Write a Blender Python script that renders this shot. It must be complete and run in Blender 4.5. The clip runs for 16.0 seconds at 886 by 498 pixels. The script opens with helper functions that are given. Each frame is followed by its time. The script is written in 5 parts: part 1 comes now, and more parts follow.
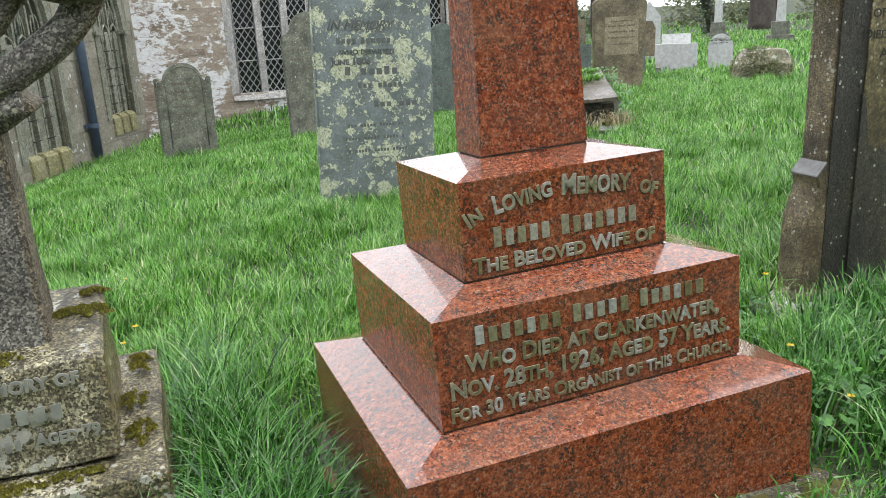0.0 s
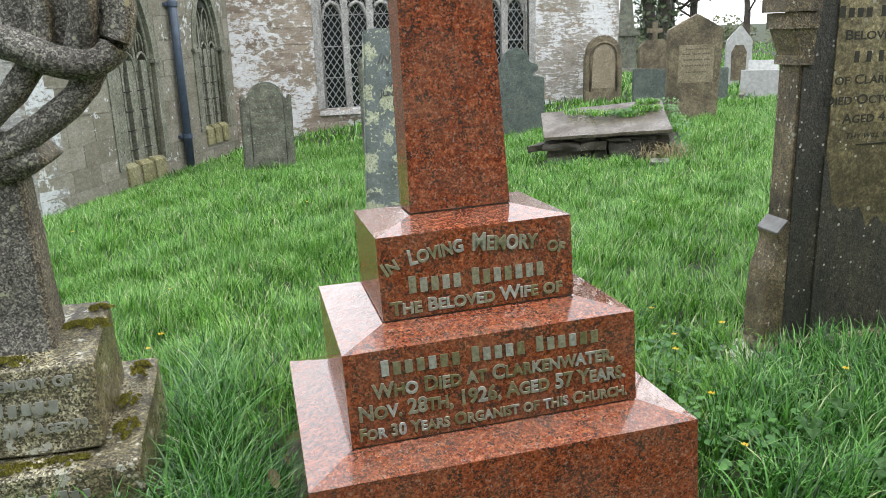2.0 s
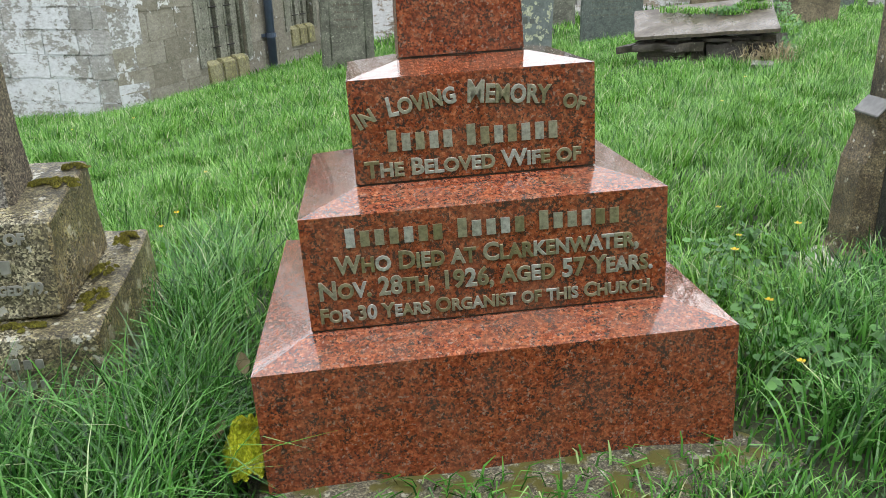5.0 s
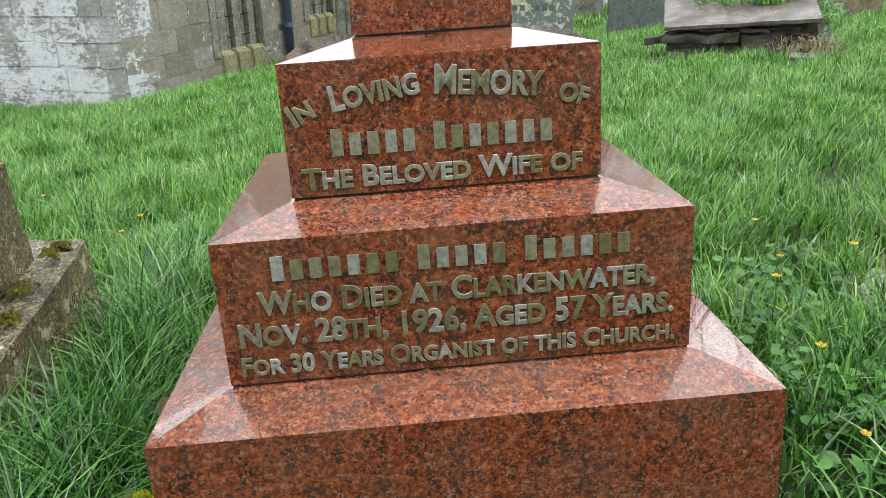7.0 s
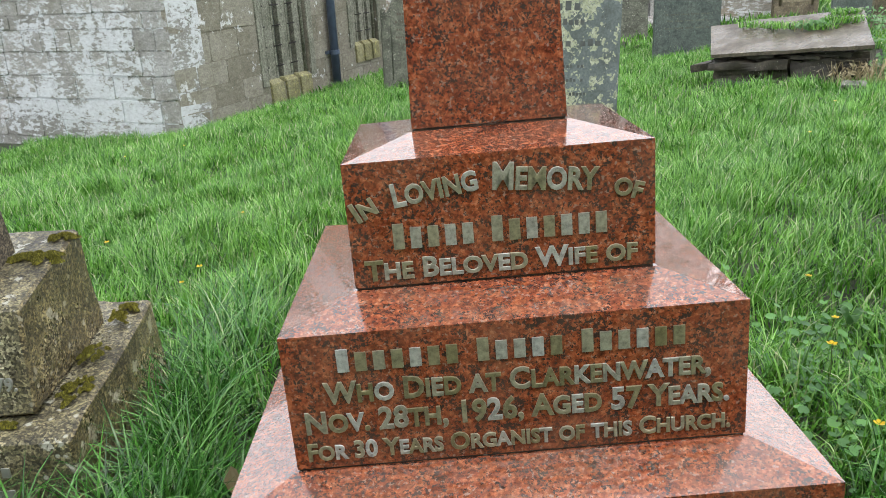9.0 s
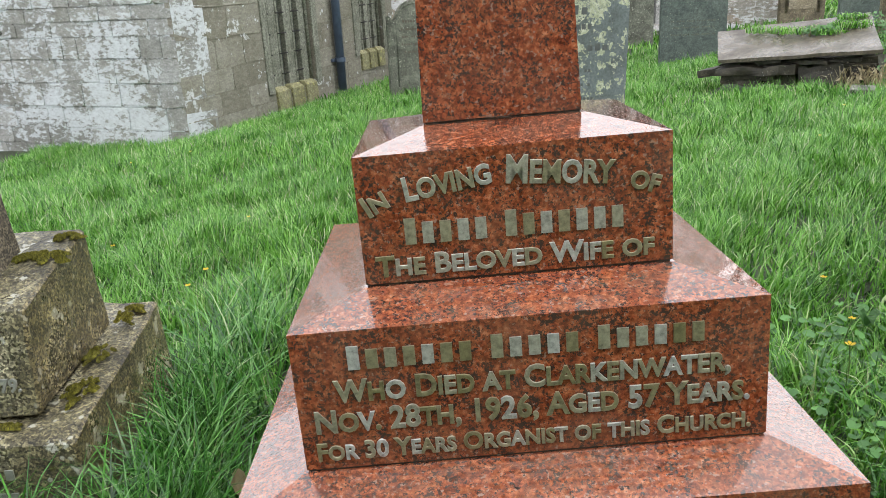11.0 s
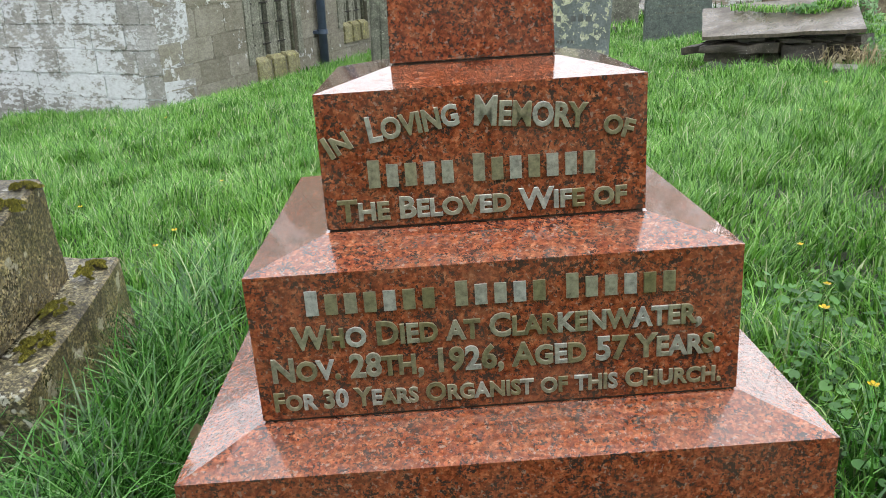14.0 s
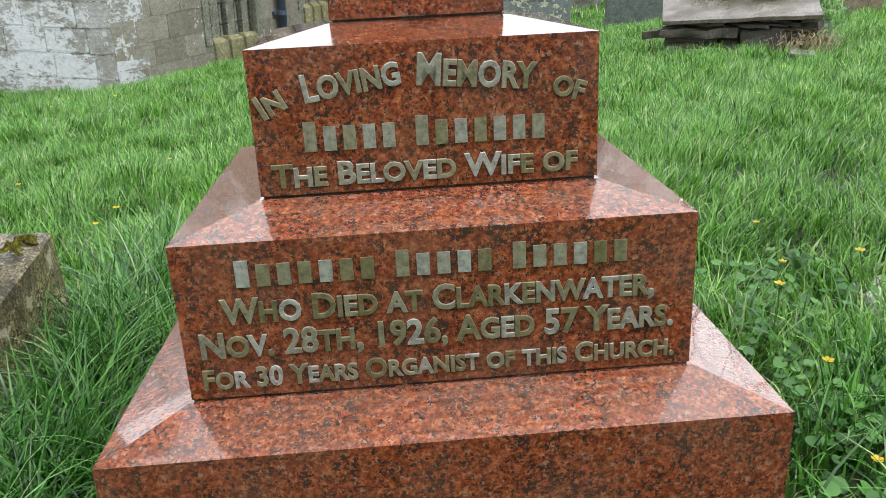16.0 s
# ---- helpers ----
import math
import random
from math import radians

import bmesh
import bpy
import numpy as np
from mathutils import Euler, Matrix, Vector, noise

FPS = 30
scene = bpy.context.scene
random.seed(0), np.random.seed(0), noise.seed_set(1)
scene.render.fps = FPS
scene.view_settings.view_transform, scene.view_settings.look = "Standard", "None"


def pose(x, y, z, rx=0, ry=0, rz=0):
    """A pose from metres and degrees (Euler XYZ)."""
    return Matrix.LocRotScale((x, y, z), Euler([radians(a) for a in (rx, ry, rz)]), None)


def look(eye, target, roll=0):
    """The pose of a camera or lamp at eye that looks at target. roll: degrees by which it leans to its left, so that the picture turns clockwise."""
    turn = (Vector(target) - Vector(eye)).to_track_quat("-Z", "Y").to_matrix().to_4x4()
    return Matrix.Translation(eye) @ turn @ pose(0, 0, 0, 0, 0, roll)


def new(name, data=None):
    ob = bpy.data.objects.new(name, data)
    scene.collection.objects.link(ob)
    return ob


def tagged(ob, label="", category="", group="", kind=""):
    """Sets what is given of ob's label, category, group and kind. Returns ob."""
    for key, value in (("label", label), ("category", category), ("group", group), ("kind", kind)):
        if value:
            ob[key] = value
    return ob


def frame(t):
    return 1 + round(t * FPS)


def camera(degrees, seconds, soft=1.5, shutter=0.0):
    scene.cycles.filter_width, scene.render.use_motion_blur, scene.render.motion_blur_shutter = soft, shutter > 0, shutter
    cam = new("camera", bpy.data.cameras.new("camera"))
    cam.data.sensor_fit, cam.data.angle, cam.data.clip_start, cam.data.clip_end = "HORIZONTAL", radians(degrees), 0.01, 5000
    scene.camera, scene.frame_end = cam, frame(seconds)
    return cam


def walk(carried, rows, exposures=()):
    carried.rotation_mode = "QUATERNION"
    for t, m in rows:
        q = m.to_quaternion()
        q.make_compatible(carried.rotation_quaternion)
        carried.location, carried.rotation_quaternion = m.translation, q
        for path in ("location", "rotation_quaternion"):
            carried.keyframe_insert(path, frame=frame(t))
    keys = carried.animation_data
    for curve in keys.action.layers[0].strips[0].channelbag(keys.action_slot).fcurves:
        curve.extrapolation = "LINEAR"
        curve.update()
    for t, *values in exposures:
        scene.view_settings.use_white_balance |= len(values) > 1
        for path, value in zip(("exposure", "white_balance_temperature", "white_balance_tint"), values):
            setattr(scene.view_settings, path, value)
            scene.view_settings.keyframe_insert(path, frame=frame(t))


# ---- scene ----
cam = camera(58.3, 16.0, 0.75)

PATH = [
    (0, (-0.797, -1.604, 1.083), (-0.138, 0.199, 0.523), -3.0),
    (0.5, (-0.675, -1.71, 1.154), (-0.029, 0.099, 0.597), -2.8),
    (1, (-0.529, -1.781, 1.189), (0.043, 0.064, 0.669), -1.7),
    (1.5, (-0.475, -1.86, 1.218), (-0.004, 0.012, 0.698), -1.9),
    (2, (-0.503, -1.938, 1.216), (-0.066, -0.058, 0.693), -2.0),
    (2.5, (-0.426, -1.986, 1.237), (-0.051, -0.095, 0.704), -2.5),
    (3, (-0.311, -2.015, 1.212), (0.02, -0.124, 0.651), -2.4),
    (3.5, (-0.274, -2.015, 1.196), (-0.057, -0.127, 0.573), -2.0),
    (4, (-0.274, -1.957, 1.149), (-0.08, -0.086, 0.472), -1.9),
    (4.2, (-0.288, -1.924, 1.116), (-0.1, -0.057, 0.425), -1.9),
    (6.3, (-0.113, -1.392, 0.921), (0.056, 0.468, 0.206), -1.2),
    (6.5, (-0.11, -1.386, 0.921), (0.046, 0.474, 0.203), -1.2),
    (7, (-0.102, -1.38, 0.934), (0.014, 0.482, 0.213), -1.6),
    (7.5, (-0.106, -1.368, 0.96), (-0.032, 0.498, 0.246), -2.0),
    (8, (-0.105, -1.363, 0.983), (-0.061, 0.505, 0.27), -2.4),
    (8.5, (-0.121, -1.376, 1.032), (-0.1, 0.493, 0.323), -2.8),
    (9, (-0.121, -1.375, 1.055), (-0.111, 0.505, 0.373), -2.9),
    (11.5, (-0.135, -1.349, 1.013), (-0.138, 0.539, 0.353), -3.0),
    (12, (-0.13, -1.341, 1.0), (-0.131, 0.543, 0.327), -2.7),
    (12.5, (-0.119, -1.34, 0.996), (-0.108, 0.54, 0.315), -2.4),
    (13, (-0.128, -1.341, 0.982), (-0.107, 0.537, 0.294), -2.2),
    (13.5, (-0.127, -1.338, 0.976), (-0.099, 0.537, 0.282), -2.0),
    (14, (-0.11, -1.334, 0.964), (-0.069, 0.536, 0.255), -1.7),
    (14.5, (-0.103, -1.328, 0.96), (-0.039, 0.537, 0.239), -1.4),
    (15, (-0.103, -1.323, 0.945), (-0.024, 0.536, 0.211), -1.2),
    (15.5, (-0.101, -1.316, 0.936), (-0.002, 0.537, 0.191), -0.8),
    (16, (-0.079, -1.287, 0.917), (0.052, 0.566, 0.177), -0.6),
]
walk(cam, [(t, look(eye, target, roll)) for t, eye, target, roll in PATH], [(0.0, -0.68), (16.0, -0.68)])

# ---- light: a bright overcast day ----
world = bpy.data.worlds.new("overcast_sky")
scene.world = world
world.use_nodes = True
wn, wl = world.node_tree.nodes, world.node_tree.links
sky = wn.new("ShaderNodeTexSky")
sky.sky_type, sky.sun_disc = "NISHITA", False
sky.sun_elevation, sky.sun_rotation = radians(75), radians(140)
sky.dust_density, sky.air_density, sky.ozone_density = 4.0, 1.0, 1.0
pale = wn.new("ShaderNodeHueSaturation")
pale.inputs["Saturation"].default_value = 0.40
pale.inputs["Value"].default_value = 5.2
wl.new(sky.outputs[0], pale.inputs["Color"])
cloud = wn.new("ShaderNodeMix")
cloud.data_type = "RGBA"
cloud.inputs[0].default_value, cloud.inputs[7].default_value = 0.65, (28.0, 28.6, 29.6, 1)
wl.new(pale.outputs[0], cloud.inputs[6])
wl.new(cloud.outputs[2], wn["Background"].inputs[0])
wn["Background"].inputs[1].default_value = 0.15
sun_data = bpy.data.lights.new("sun", "SUN")
sun_data.energy, sun_data.angle, sun_data.color = 0.5, radians(50), (1.0, 0.97, 0.93)
sun = new("sun", sun_data)
sun.matrix_world = look((2.0, -2.5, 12), (0, 0, 0))


# ---- materials ----
def material(name, rough=0.6):
    m = bpy.data.materials.new(name)
    m.use_nodes = True
    n = m.node_tree.nodes
    b = n["Principled BSDF"]
    b.inputs["Roughness"].default_value = rough
    return m, n, m.node_tree.links, b


def coords(n, l, world_space=False):
    if world_space:
        return n.new("ShaderNodeNewGeometry").outputs["Position"]
    return n.new("ShaderNodeTexCoord").outputs["Object"]


def noise_tex(n, l, co, scale, detail=4.0, rough=0.55):
    t = n.new("ShaderNodeTexNoise")
    t.inputs["Scale"].default_value, t.inputs["Detail"].default_value = scale, detail
    t.inputs["Roughness"].default_value = rough
    l.new(co, t.inputs["Vector"])
    return t.outputs["Fac"]


def ramp(n, l, fac, stops, constant=False):
    r = n.new("ShaderNodeValToRGB")
    e = r.color_ramp.elements
    while len(e) < len(stops):
        e.new(0.5)
    for k, (p, c) in enumerate(stops):
        e[k].position = p
        e[k].color = (*c, 1) if len(c) == 3 else c
    if constant:
        r.color_ramp.interpolation = "CONSTANT"
    l.new(fac, r.inputs[0])
    return r.outputs[0]


def grey(v):
    return (v, v, v)


def mix(n, l, fac, a, b, mode="MIX"):
    x = n.new("ShaderNodeMix")
    x.data_type, x.blend_type = "RGBA", mode
    for socket, v in ((x.inputs[0], fac), (x.inputs[6], a), (x.inputs[7], b)):
        if isinstance(v, (int, float)):
            socket.default_value = v
        elif isinstance(v, tuple):
            socket.default_value = (*v, 1)
        else:
            l.new(v, socket)
    return x.outputs[2]


def bump(n, l, b, height, strength=0.4, distance=0.01):
    k = n.new("ShaderNodeBump")
    k.inputs["Strength"].default_value, k.inputs["Distance"].default_value = strength, distance
    l.new(height, k.inputs["Height"])
    l.new(k.outputs[0], b.inputs["Normal"])


def math_node(n, l, op, a, b):
    k = n.new("ShaderNodeMath")
    k.operation = op
    for socket, v in zip(k.inputs, (a, b)):
        if isinstance(v, (int, float)):
            socket.default_value = v
        else:
            l.new(v, socket)
    return k.outputs[0]


def shifted(n, l, co, by, scale=(1, 1, 1)):
    k = n.new("ShaderNodeMapping")
    k.inputs["Location"].default_value, k.inputs["Scale"].default_value = (by, by * 0.7, -by), scale
    l.new(co, k.inputs["Vector"])
    return k.outputs[0]


def make_granite(name, film, gloss):
    """Polished red granite: orange-red feldspar clouds, broken dark mica clusters, pale quartz; film: share of brownish dirt."""
    m, n, l, b = material(name, gloss)
    co = coords(n, l)
    cloud = ramp(n, l, noise_tex(n, l, co, 80, 6, 0.72), [(0.34, (0.10, 0.024, 0.012)), (0.46, (0.21, 0.05, 0.02)), (0.57, (0.30, 0.09, 0.036)), (0.70, (0.40, 0.18, 0.10))])
    v = n.new("ShaderNodeTexVoronoi")
    v.inputs["Scale"].default_value = 240
    l.new(co, v.inputs["Vector"])
    sep = n.new("ShaderNodeSeparateColor")
    l.new(v.outputs["Color"], sep.inputs[0])
    grains = mix(n, l, 0.8, cloud, ramp(n, l, sep.outputs[0], [(0.0, grey(0.45)), (0.5, grey(0.9)), (1.0, grey(1.5))]), "MULTIPLY")
    quartz = ramp(n, l, noise_tex(n, l, shifted(n, l, co, 3.1), 120, 3, 0.6), [(0.60, grey(0.0)), (0.66, grey(0.75))])
    grains = mix(n, l, quartz, grains, (0.30, 0.21, 0.165))
    small = math_node(n, l, "MULTIPLY", noise_tex(n, l, shifted(n, l, co, 7.7), 175, 4, 0.7), 0.7)
    wide = math_node(n, l, "MULTIPLY", noise_tex(n, l, shifted(n, l, co, 5.2), 34, 3, 0.6), 0.3)
    mica = ramp(n, l, math_node(n, l, "ADD", small, wide), [(0.534, grey(0.0)), (0.556, grey(0.95))])
    grains = mix(n, l, mica, grains, (0.028, 0.022, 0.02))
    dirt = ramp(n, l, noise_tex(n, l, co, 9, 6), [(0.4, grey(0.0)), (0.75, grey(1.0))])
    l.new(mix(n, l, math_node(n, l, "MULTIPLY", dirt, film), grains, (0.17, 0.12, 0.088)), b.inputs["Base Color"])
    l.new(ramp(n, l, noise_tex(n, l, co, 25, 5), [(0.35, grey(gloss)), (0.8, grey(gloss + 0.16))]), b.inputs["Roughness"])
    bump(n, l, b, noise_tex(n, l, co, 140, 3), 0.05, 0.002)
    geo = n.new("ShaderNodeNewGeometry")
    xyz = n.new("ShaderNodeSeparateXYZ")
    l.new(geo.outputs["True Normal"], xyz.inputs[0])
    film_of_water = ramp(n, l, noise_tex(n, l, shifted(n, l, co, 2.0), 60, 5, 0.7), [(0.36, grey(0.8)), (0.5, grey(1.0))])
    l.new(mix(n, l, 1.0, ramp(n, l, xyz.outputs[2], [(0.3, grey(0.06)), (0.7, grey(1.0))]), film_of_water, "MULTIPLY"), b.inputs["Coat Weight"])
    drops = n.new("ShaderNodeBump")
    drops.inputs["Strength"].default_value, drops.inputs["Distance"].default_value = 0.05, 0.002
    l.new(ramp(n, l, noise_tex(n, l, shifted(n, l, co, 4.0), 170, 2, 0.5), [(0.55, grey(0.0)), (0.68, grey(1.0))]), drops.inputs["Height"])
    l.new(drops.outputs[0], b.inputs["Coat Normal"])
    b.inputs["Specular IOR Level"].default_value = 0.3
    b.inputs["Coat Roughness"].default_value, b.inputs["Coat IOR"].default_value = 0.03, 1.63
    return m


def make_lichened(name, dark, mid, light, cover=0.5, size=8.0):
    """Slate crusted with large scalloped rosettes of pale green lichen."""
    m, n, l, b = material(name, 0.6)
    co = coords(n, l)
    fine = noise_tex(n, l, co, 90, 5, 0.7)
    base = ramp(n, l, noise_tex(n, l, co, 6, 6, 0.65), [(0.3, dark), (0.5, mid), (0.7, light)])
    base = mix(n, l, 0.6, base, ramp(n, l, fine, [(0.34, grey(0.45)), (0.5, grey(0.95)), (0.66, grey(1.4))]), "MULTIPLY")
    bend = n.new("ShaderNodeTexNoise")
    bend.inputs["Scale"].default_value, bend.inputs["Detail"].default_value = 30, 4
    l.new(co, bend.inputs["Vector"])
    off = n.new("ShaderNodeMix")
    off.data_type = "VECTOR"
    off.inputs[0].default_value = 0.10
    l.new(co, off.inputs[4])
    l.new(bend.outputs["Color"], off.inputs[5])
    total = None
    for scale, share, limit in ((size, cover, 0.42), (size * 2.3, cover * 0.9, 0.40), (size * 5.5, cover * 0.5, 0.36)):
        v = n.new("ShaderNodeTexVoronoi")
        v.inputs["Scale"].default_value = scale
        l.new(off.outputs[1], v.inputs["Vector"])
        sep = n.new("ShaderNodeSeparateColor")
        l.new(v.outputs["Color"], sep.inputs[0])
        size_of = math_node(n, l, "MULTIPLY", ramp(n, l, sep.outputs[0], [(1 - share - 0.02, grey(0.0)), (1 - share, grey(0.5)), (1.0, grey(1.0))]), limit * 1.5)
        inside = math_node(n, l, "GREATER_THAN", math_node(n, l, "SUBTRACT", size_of, v.outputs["Distance"]), 0.0)
        total = inside if total is None else math_node(n, l, "MAXIMUM", total, inside)
    crust = ramp(n, l, noise_tex(n, l, co, 42, 6, 0.75), [(0.3, (0.22, 0.25, 0.16)), (0.48, (0.42, 0.445, 0.30)), (0.62, (0.60, 0.62, 0.47))])
    gaps = ramp(n, l, noise_tex(n, l, shifted(n, l, co, 9.0), 70, 4, 0.7), [(0.40, grey(0.05)), (0.47, grey(0.95))])
    mask = mix(n, l, 1.0, total, gaps, "MULTIPLY")
    l.new(mix(n, l, mask, base, crust), b.inputs["Base Color"])
    bump(n, l, b, mix(n, l, 0.6, fine, mask), 0.6, 0.006)
    return m


def make_stone(name, dark, mid, light, lichen=None, lichen_at=0.62, scale=1.0, relief=0.5, rough=0.75, moss=0.0, wet=0.0, grit=0.0, streak=1.0, grain=260, specks=0.0, blotch=0.7, east_tint=0.0):
    """Weathered stone: grain, stains, patches of lichen and, where asked, moss."""
    m, n, l, b = material(name, rough)
    co = coords(n, l, True)
    run = n.new("ShaderNodeMapping")
    run.inputs["Scale"].default_value = (1, 1, streak)
    l.new(co, run.inputs["Vector"])
    big = noise_tex(n, l, run.outputs[0], 5 * scale, 6, 0.65)
    fine = noise_tex(n, l, co, 75 * scale, 5, 0.75)
    base = ramp(n, l, big, [(0.3, dark), (0.5, mid), (0.72, light)])
    base = mix(n, l, 0.75, base, ramp(n, l, fine, [(0.34, grey(0.18)), (0.5, grey(0.75)), (0.66, grey(1.55))]), "MULTIPLY")
    blot = noise_tex(n, l, co, 24 * scale, 5, 0.7)
    base = mix(n, l, blotch, base, ramp(n, l, blot, [(0.32, grey(0.6)), (0.5, grey(1.25)), (0.68, grey(1.8))]), "MULTIPLY")
    if grit:
        v = n.new("ShaderNodeTexVoronoi")
        v.inputs["Scale"].default_value = grain * scale
        l.new(co, v.inputs["Vector"])
        sep = n.new("ShaderNodeSeparateColor")
        l.new(v.outputs["Color"], sep.inputs[0])
        base = mix(n, l, grit, base, ramp(n, l, sep.outputs[0], [(0.0, grey(0.25)), (0.3, grey(0.55)), (0.6, grey(1.15)), (0.85, grey(2.2))]), "MULTIPLY")
    if lichen:
        spots = ramp(n, l, noise_tex(n, l, co, 17 * scale, 7, 0.6), [(lichen_at, grey(0.0)), (lichen_at + 0.025, grey(1.0))])
        base = mix(n, l, spots, base, lichen)
        v = n.new("ShaderNodeTexVoronoi")
        v.inputs["Scale"].default_value = 26 * scale
        l.new(co, v.inputs["Vector"])
        dots = ramp(n, l, v.outputs["Distance"], [(0.10, grey(1.0)), (0.16, grey(0.0))])
        pick = ramp(n, l, noise_tex(n, l, co, 3.3 * scale, 2), [(0.5, grey(0.0)), (0.56, grey(0.8))])
        base = mix(n, l, mix(n, l, 1.0, dots, pick, "MULTIPLY"), base, tuple(min(1, c * 1.15) for c in lichen))
    if specks:
        v = n.new("ShaderNodeTexVoronoi")
        v.inputs["Scale"].default_value = 48
        l.new(co, v.inputs["Vector"])
        sep = n.new("ShaderNodeSeparateColor")
        l.new(v.outputs["Color"], sep.inputs[0])
        size_of = math_node(n, l, "MULTIPLY", ramp(n, l, sep.outputs[0], [(1 - specks, grey(0.0)), (1.0, grey(1.0))]), 0.24)
        base = mix(n, l, math_node(n, l, "LESS_THAN", v.outputs["Distance"], size_of), base, (0.42, 0.42, 0.36))
    # Multiplies east-facing faces by an olive brown, its edge broken by noise.
    if east_tint:
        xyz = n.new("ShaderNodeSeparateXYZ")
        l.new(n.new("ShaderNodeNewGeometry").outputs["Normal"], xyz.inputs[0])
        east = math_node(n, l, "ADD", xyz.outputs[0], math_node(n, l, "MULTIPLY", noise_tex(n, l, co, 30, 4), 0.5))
        base = mix(n, l, math_node(n, l, "MULTIPLY", ramp(n, l, east, [(0.7, grey(0.0)), (1.0, grey(1.0))]), east_tint), base, (0.85, 0.66, 0.34), "MULTIPLY")
    if moss:
        spots = ramp(n, l, noise_tex(n, l, co, 8 * scale, 5, 0.6), [(1 - moss, grey(0.0)), (1.06 - moss, grey(1.0))])
        base = mix(n, l, spots, base, (0.09, 0.085, 0.012))
    l.new(base, b.inputs["Base Color"])
    if wet:
        l.new(ramp(n, l, big, [(0.4, grey(rough)), (0.6, grey(max(0.08, rough - wet)))]), b.inputs["Roughness"])
    bump(n, l, b, mix(n, l, 0.5, fine, blot), relief, 0.01)
    return m


def make_masonry(name, stones, white, amount, scale=1.0, stretch=1.0, dots=0.5):
    """Old church masonry with peeling limewash: white is its colour, amount how much is left; dots: round white lichens."""
    m, n, l, b = material(name, 0.85)
    co = coords(n, l, True)
    info = n.new("ShaderNodeObjectInfo")
    each = ramp(n, l, info.outputs["Random"], [(k / max(1, len(stones) - 1), c) for k, c in enumerate(stones)])
    fine = noise_tex(n, l, co, 60, 6, 0.75)
    base = mix(n, l, 0.75, each, ramp(n, l, fine, [(0.3, grey(0.45)), (0.5, grey(0.95)), (0.72, grey(1.5))]), "MULTIPLY")
    base = mix(n, l, 0.7, base, ramp(n, l, noise_tex(n, l, co, 3.0, 6, 0.7), [(0.3, (0.58, 0.55, 0.44)), (0.5, (0.95, 0.94, 0.88)), (0.7, (1.2, 1.2, 1.2))]), "MULTIPLY")
    base = mix(n, l, 0.5, base, ramp(n, l, noise_tex(n, l, shifted(n, l, co, 2.3, (1, 1, 2.5)), 14, 5, 0.65), [(0.35, grey(0.6)), (0.65, grey(1.35))]), "MULTIPLY")
    big = math_node(n, l, "MULTIPLY", noise_tex(n, l, co, 1.5 * scale, 3, 0.5), 0.42)
    mid = math_node(n, l, "MULTIPLY", noise_tex(n, l, shifted(n, l, co, 0.0, (1, 1, stretch)), 8 * scale, 8, 0.72), 0.58)
    edge = 0.72 - 0.44 * amount
    wash = ramp(n, l, math_node(n, l, "ADD", big, mid), [(edge, grey(0.0)), (edge + 0.02, grey(0.85)), (edge + 0.09, grey(0.97))])
    v = n.new("ShaderNodeTexVoronoi")
    v.inputs["Scale"].default_value = 9
    l.new(shifted(n, l, co, 1.0), v.inputs["Vector"])
    sep = n.new("ShaderNodeSeparateColor")
    l.new(v.outputs["Color"], sep.inputs[0])
    ragged = math_node(n, l, "ADD", v.outputs["Distance"], math_node(n, l, "MULTIPLY", noise_tex(n, l, co, 40, 4), 0.35))
    spot = math_node(n, l, "LESS_THAN", ragged, math_node(n, l, "MULTIPLY", ramp(n, l, sep.outputs[0], [(1 - dots, grey(0.0)), (1.0, grey(1.0))]), 0.42))
    wash = mix(n, l, 1.0, wash, math_node(n, l, "MULTIPLY", spot, 0.7), "LIGHTEN")
    worn = mix(n, l, 0.7, white, ramp(n, l, noise_tex(n, l, shifted(n, l, co, 6.0, (1, 1, 1.6)), 22, 7, 0.75), [(0.32, grey(0.55)), (0.5, grey(0.9)), (0.65, grey(1.05))]), "MULTIPLY")
    l.new(mix(n, l, wash, base, worn), b.inputs["Base Color"])
    bump(n, l, b, mix(n, l, 0.4, fine, wash), 0.7, 0.008)
    return m


def make_plain(name, colour, rough=0.5, metal=0.0, vary=0.25, scale=30):
    m, n, l, b = material(name, rough)
    co = coords(n, l, True)
    l.new(mix(n, l, 1.0, colour, ramp(n, l, noise_tex(n, l, co, scale, 5), [(0.3, grey(1 - vary)), (0.7, grey(1 + vary))]), "MULTIPLY"), b.inputs["Base Color"])
    b.inputs["Metallic"].default_value = metal
    bump(n, l, b, noise_tex(n, l, co, scale * 4, 3), 0.15, 0.003)
    return m


def make_leaf(name, stops, rough=0.4, through_share=0.35):
    """Leaves and blades: each island its own green, light passing through."""
    m, n, l, b = material(name, rough)
    geo = n.new("ShaderNodeNewGeometry")
    c = ramp(n, l, geo.outputs["Random Per Island"], stops)
    c = mix(n, l, 0.6, c, ramp(n, l, noise_tex(n, l, geo.outputs["Position"], 1.6, 3), [(0.3, (0.72, 0.8, 0.76)), (0.7, (1.22, 1.15, 1.15))]), "MULTIPLY")
    l.new(c, b.inputs["Base Color"])
    tr = n.new("ShaderNodeBsdfTranslucent")
    l.new(c, tr.inputs["Color"])
    mx = n.new("ShaderNodeMixShader")
    mx.inputs[0].default_value = through_share
    l.new(b.outputs[0], mx.inputs[1])
    l.new(tr.outputs[0], mx.inputs[2])
    l.new(mx.outputs[0], n["Material Output"].inputs[0])
    return m


